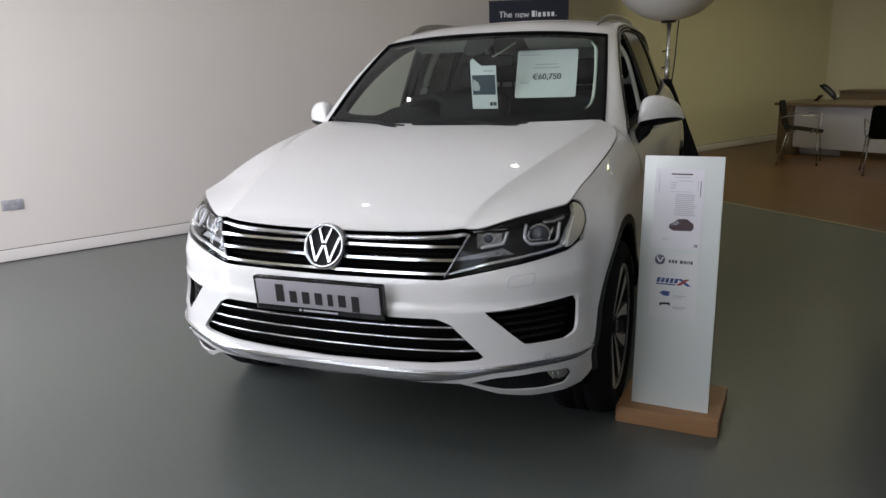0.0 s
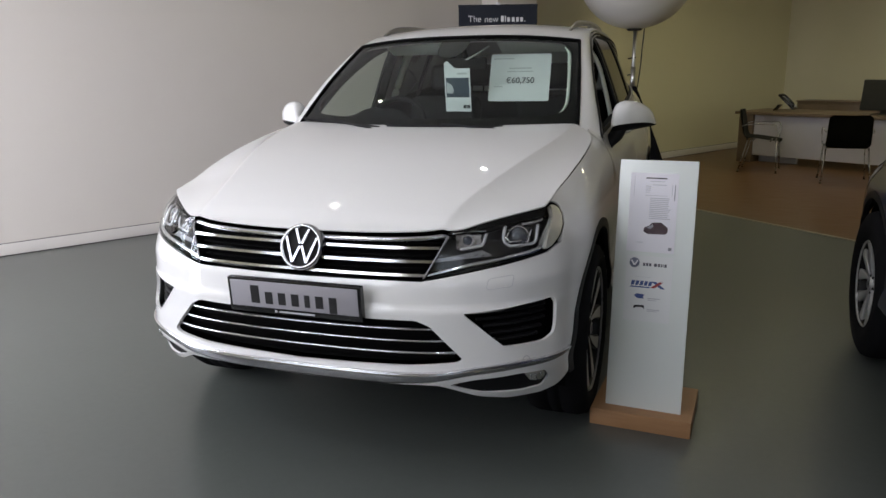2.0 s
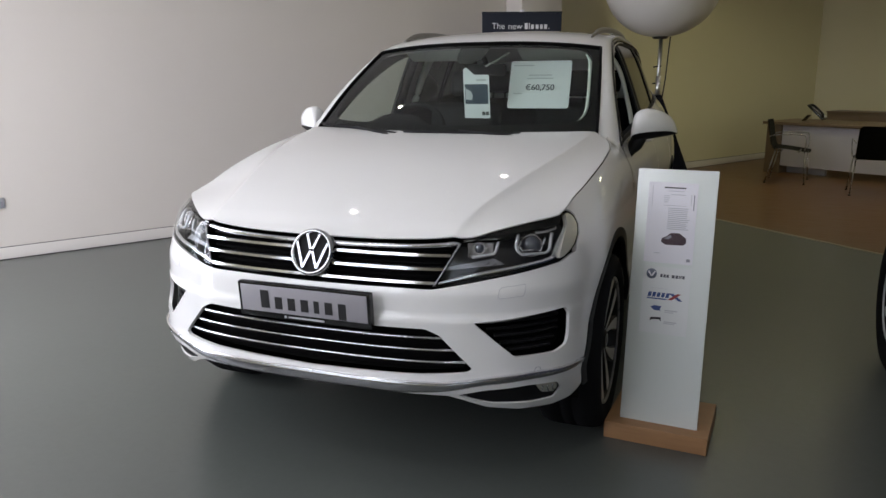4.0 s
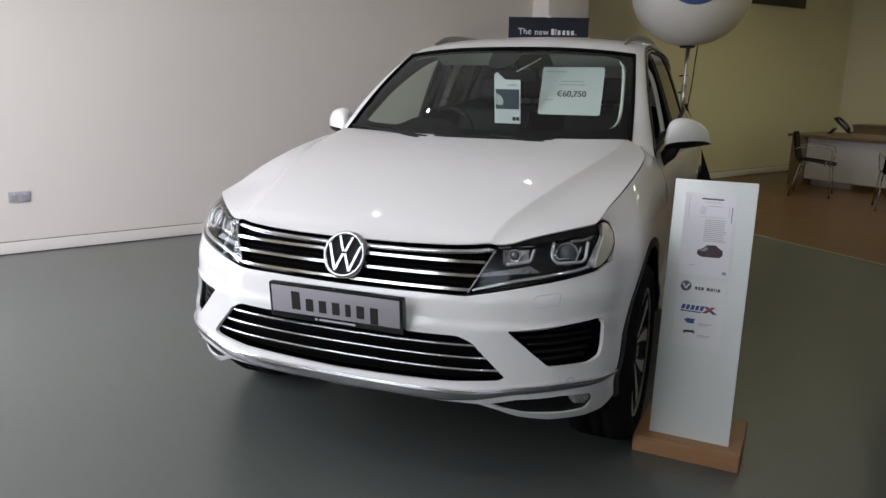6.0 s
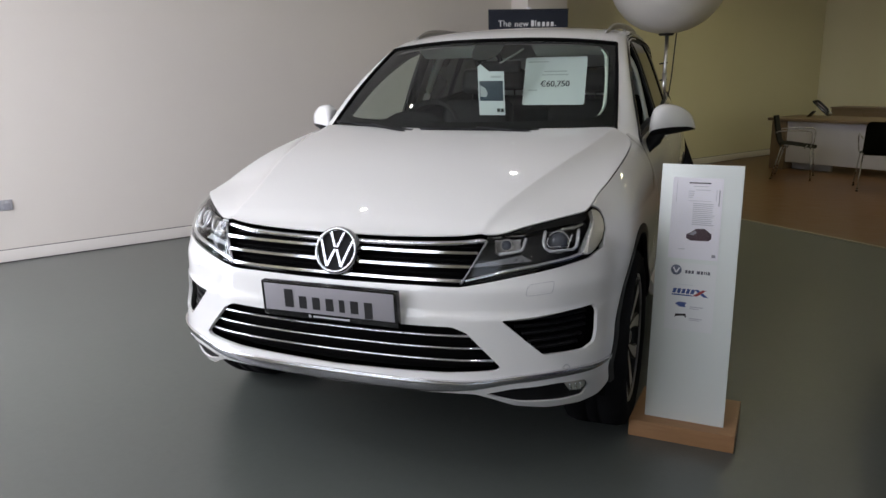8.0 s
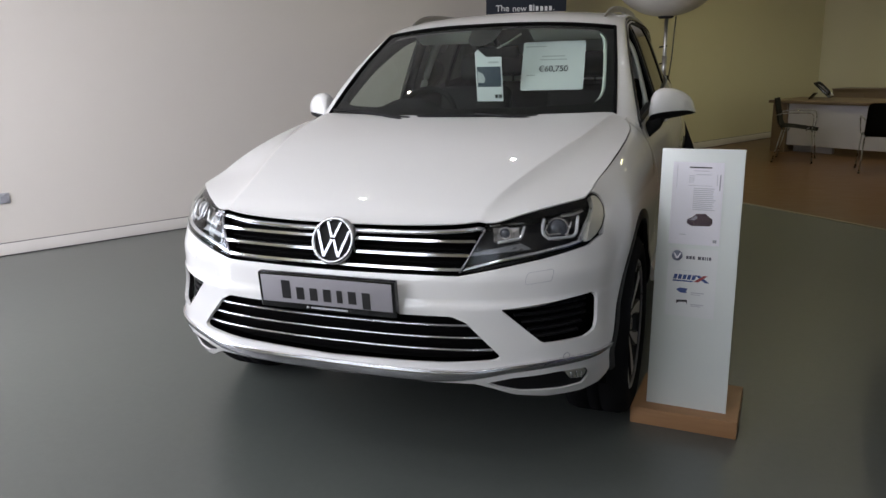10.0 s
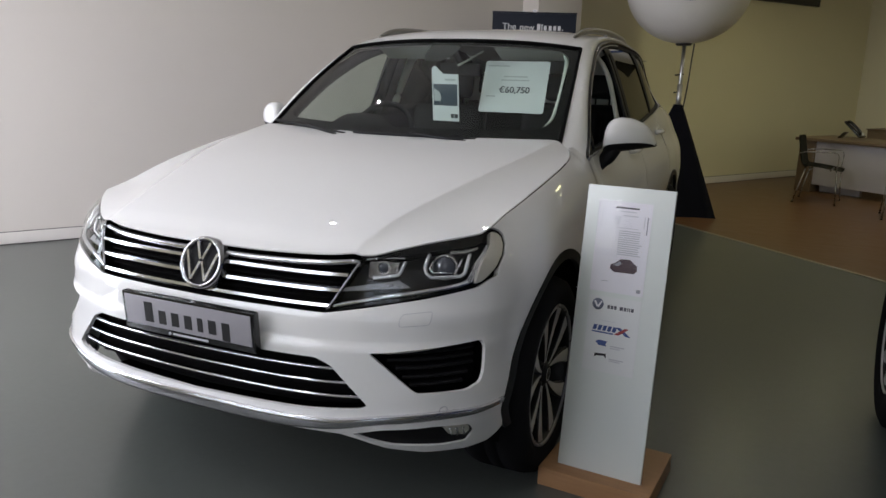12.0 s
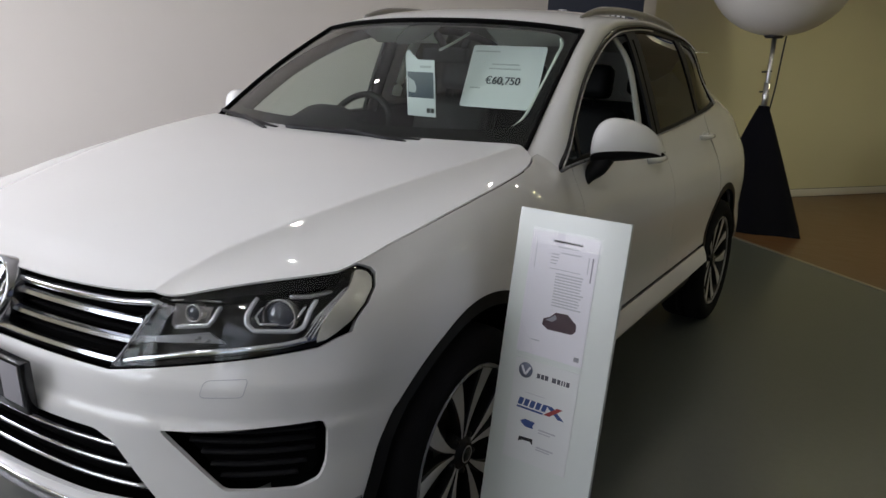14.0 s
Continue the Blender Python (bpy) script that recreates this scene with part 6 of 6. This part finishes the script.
# blue ring emblem on the side that faces the room
for r0, r1 in ((0.27, 0.32),):
    em = bmesh.new()
    ring = []
    cz = 1.86 + R_BAL * 0.96
    for i in range(49):
        a = 2 * math.pi * i / 48
        row = []
        for r in (r0, r1):
            x, z = 0.10 + r * math.cos(a), 0.09 + r * math.sin(a)
            y = -math.sqrt(max(0, (0.024 + math.sqrt(R_BAL ** 2 - z * z)) ** 2 - x * x))
            row.append(em.verts.new((x, y, cz + z * 0.96)))
        ring.append(row)
    for a, b in zip(ring, ring[1:]):
        em.faces.new((a[0], b[0], b[1], a[1]))
    part("emblem_ring", em, M_BLUEINK, bal, "blue printed ring")

# ---- desk group ----
DK = Vector((2.08, 9.62, 0))
DM = Matrix((
    (DB.x, DA.x, 0, DK.x),
    (DB.y, DA.y, 0, DK.y),
    (0, 0, 1, 0),
    (0, 0, 0, 1)))          # local x along the desk front, local y away from the camera
desk = thing("desk", DM, "long sales desk with wood top and pale modesty panel", "desk")
sharp(part("desktop", box(-0.29, 2.45, -0.08, 0.82, 0.705, 0.745, 0.004), M_DESKWOOD, desk, "walnut-coloured desktop"))
sharp(part("modesty_panel", box(-0.03, 2.355, 0.02, 0.045, 0.115, 0.703, 0.002), M_DESKWHITE, desk, "pale lilac-white panel"))
for x, w in ((-0.25, 0.215), (2.36, 0.06)):
    sharp(part("desk_end", box(x, x + w, -0.02, 0.78, 0.0046, 0.704, 0.003), M_DESKWOOD, desk, "walnut-coloured end panel"))
sharp(part("desk_plinth", box(-0.02, 0.55, 0.20, 0.26, 0.0046, 0.095, 0.003), M_DESKWHITE, desk))
for x0, wide, tall, lab in ((-0.30, 1.50, 0.80, "low dark wood cabinet behind the desk"), (1.26, 1.20, 0.735, "lower dark wood cabinet beside a taller one, behind the desk")):
    shelf = thing("back_cabinet", DM @ pose(x0, 1.75, 0), lab, "cabinet", "cabinets behind the desk")
    sharp(part("body", box(0, wide, 0, 0.42, 0.0046, tall, 0.005), M_DESKWOOD, shelf))
    sharp(part("top", box(-0.01, wide + 0.01, -0.02, 0.43, tall + 0.0005, tall + 0.022, 0.004), M_DESKWOOD, shelf))
    for i in range(3):
        sharp(part("door", box(0.012 + i * wide / 3, (i + 1) * wide / 3 - 0.012, -0.016, -0.001, 0.05, tall - 0.04, 0.003), M_DESKWOOD, shelf))
tray = thing("paper_tray", DM @ pose(0.80, 1.85, 0.8225), "dark plastic paper tray on the cabinet", "tray")
sharp(part("tray", box(0, 0.33, 0, 0.25, 0, 0.07, 0.005), M_CHAIR, tray))

phone = thing("desk_phone", DM @ pose(0.24, 0.42, 0.746, 0, 0, 8), "black desk telephone with pale keypad, tilted up on the desk", "telephone")
tilt = pose(0, 0, 0.128, 0, 42, 0)
sharp(part("phone_body", moved(box(-0.15, 0.15, -0.095, 0.095, -0.014, 0.014, 0.008), tilt), M_GLOSSBLACK, phone))
sharp(part("keypad", moved(box(-0.10, 0.13, -0.03, 0.085, 0.0145, 0.019, 0.002), tilt), M_PALEINK, phone, "pale grey keypad face"))
part("handset", moved(tube(path3([(-0.125, -0.065, 0.02), (-0.10, -0.065, 0.045), (0.09, -0.065, 0.045), (0.12, -0.065, 0.02)], 14), 0.017, 8), tilt), M_GLOSSBLACK, phone, "black handset")
sharp(part("phone_foot", moved(box(-0.10, 0.01, -0.07, 0.07, -0.008, 0.008, 0.004), pose(-0.115, 0, 0.075, 0, -50, 0)), M_GLOSSBLACK, phone, "black foot"))

mon = thing("monitor", DM @ pose(1.60, 0.30, 0.746, 0, 0, -4), "black computer monitor seen from behind on the desk", "monitor")
part("screen_back", moved(box(-0.31, 0.31, -0.025, 0.025, 0.0, 0.40, 0.015), pose(0, 0, 0.05, -8)), M_CHAIR, mon)
part("monitor_stem", box(-0.04, 0.04, -0.015, 0.03, 0.005, 0.16, 0.006), M_CHAIR, mon)
part("monitor_foot", box(-0.13, 0.13, -0.09, 0.10, 0.0, 0.012, 0.004), M_CHAIR, mon)


def chair(m):
    c = thing("visitor_chair", m, "charcoal shell visitor chair with thin chrome legs, by the desk", "chair", "chairs at the desk")
    # local: the sitter faces +y
    def round_off(v):
        """Half-width of the shell at v, with rounded ends."""
        e = max(0.0, abs(2 * v - 1) - 0.72) / 0.28
        return 0.245 * (1 - 0.16 * e ** 2.4)

    st_ = sheet(lambda u, v: Vector(((2 * u - 1) * round_off(0.5 + 0.5 * v), -0.215 + 0.455 * v, 0.435 + 0.022 * (2 * u - 1) ** 2 + 0.018 * math.cos(3 * v) - 0.012 * v ** 4)), 14, 14)
    bmesh.ops.solidify(st_, geom=st_.faces[:], thickness=0.028)
    part("seat", st_, M_CHAIR, c, "charcoal upholstered seat")
    bk = sheet(lambda u, v: Vector(((2 * u - 1) * (round_off(v) - 0.012 * v), -0.200 - 0.035 * smooth01(0.0, 0.25, v) - 0.075 * v + 0.045 * (2 * u - 1) ** 2, 0.425 + 0.40 * v)), 14, 14)
    bmesh.ops.solidify(bk, geom=bk.faces[:], thickness=0.026)
    part("backrest", bk, M_CHAIR, c, "charcoal upholstered backrest")
    for k in (-1, 1):
        part("leg", tube([(k * 0.23, 0.19, 0.43), (k * 0.265, 0.22, 0.009)], 0.0085, 8), M_LEGS, c, "thin chrome leg")
        part("leg", tube([(k * 0.23, -0.16, 0.43), (k * 0.265, -0.26, 0.009)], 0.0085, 8), M_LEGS, c, "thin chrome leg")
        part("armrest", tube(path3([(k * 0.245, 0.19, 0.43), (k * 0.262, 0.20, 0.60), (k * 0.262, 0.17, 0.645), (k * 0.262, -0.18, 0.640), (k * 0.25, -0.24, 0.62)], 22), 0.0075, 8), M_LEGS, c, "chrome armrest")
        for yy in (0.22, -0.26):
            part("foot", lathe([(0, 0.0), (0.014, 0.0), (0.014, 0.010), (0.0, 0.012)], 12), M_INK, c).location = (k * 0.265, yy, 0.0046)
    for yy in (-0.1, 0.12):
        part("seat_rail", tube([(-0.23, yy, 0.425), (0.23, yy, 0.425)], 0.010, 8), M_LEGS, c)
    return c


ch_ang = math.degrees(math.atan2(DA.y, DA.x)) - 90      # facing along DA
c1 = chair(pose(2.13, 8.78, 0.0, 0, 0, ch_ang - 66))
copy_thing(c1, pose(3.02, 7.97, 0.0, 0, 0, ch_ang + 30))

# ---- the dark blue car alongside: the same shell, in another colour ----
car2 = copy_thing(car, pose(3.13, 2.76, 0, 0, 0, 180))
tagged(car2, "dark navy blue car with silver spoked wheels, parked alongside", "car")
for o in car2.children_recursive:
    if o.type == "MESH" and o.data.materials and o.data.materials[0] == M_PAINT:
        o.material_slots[0].link = "OBJECT"
        o.material_slots[0].material = M_NAVYPAINT
# its wheels: smaller silver rims in taller tyres
TYRE2 = None
for o in car2.children:
    if o.name.split(".")[0] != "wheel":
        continue
    for q in o.children:
        kind_ = q.name.split(".")[0]
        if kind_ == "tyre":
            if TYRE2 is None:
                bm = lathe([(0.212, -0.10), (0.226, -0.122), (0.28, -0.132), (0.335, -0.127), (0.362, -0.112), (0.372, -0.08), (0.372, 0.08), (0.362, 0.112), (0.335, 0.127),
                            (0.28, 0.132), (0.226, 0.122), (0.212, 0.10)], 64, "x")
                TYRE2 = bpy.data.meshes.new("tyre")
                bm.to_mesh(TYRE2)
                bm.free()
                TYRE2.polygons.foreach_set("use_smooth", [True] * len(TYRE2.polygons))
                TYRE2.materials.append(M_RUBBER)
            q.data = TYRE2
        else:
            q.matrix_basis = q.matrix_basis @ Matrix.Diagonal((1.0, 0.82, 0.82, 1.0))
            if kind_ in ("spoke", "spoke_face", "hub_ring", "rim_edge"):
                q.material_slots[0].link = "OBJECT"
                q.material_slots[0].material = M_ALLOY
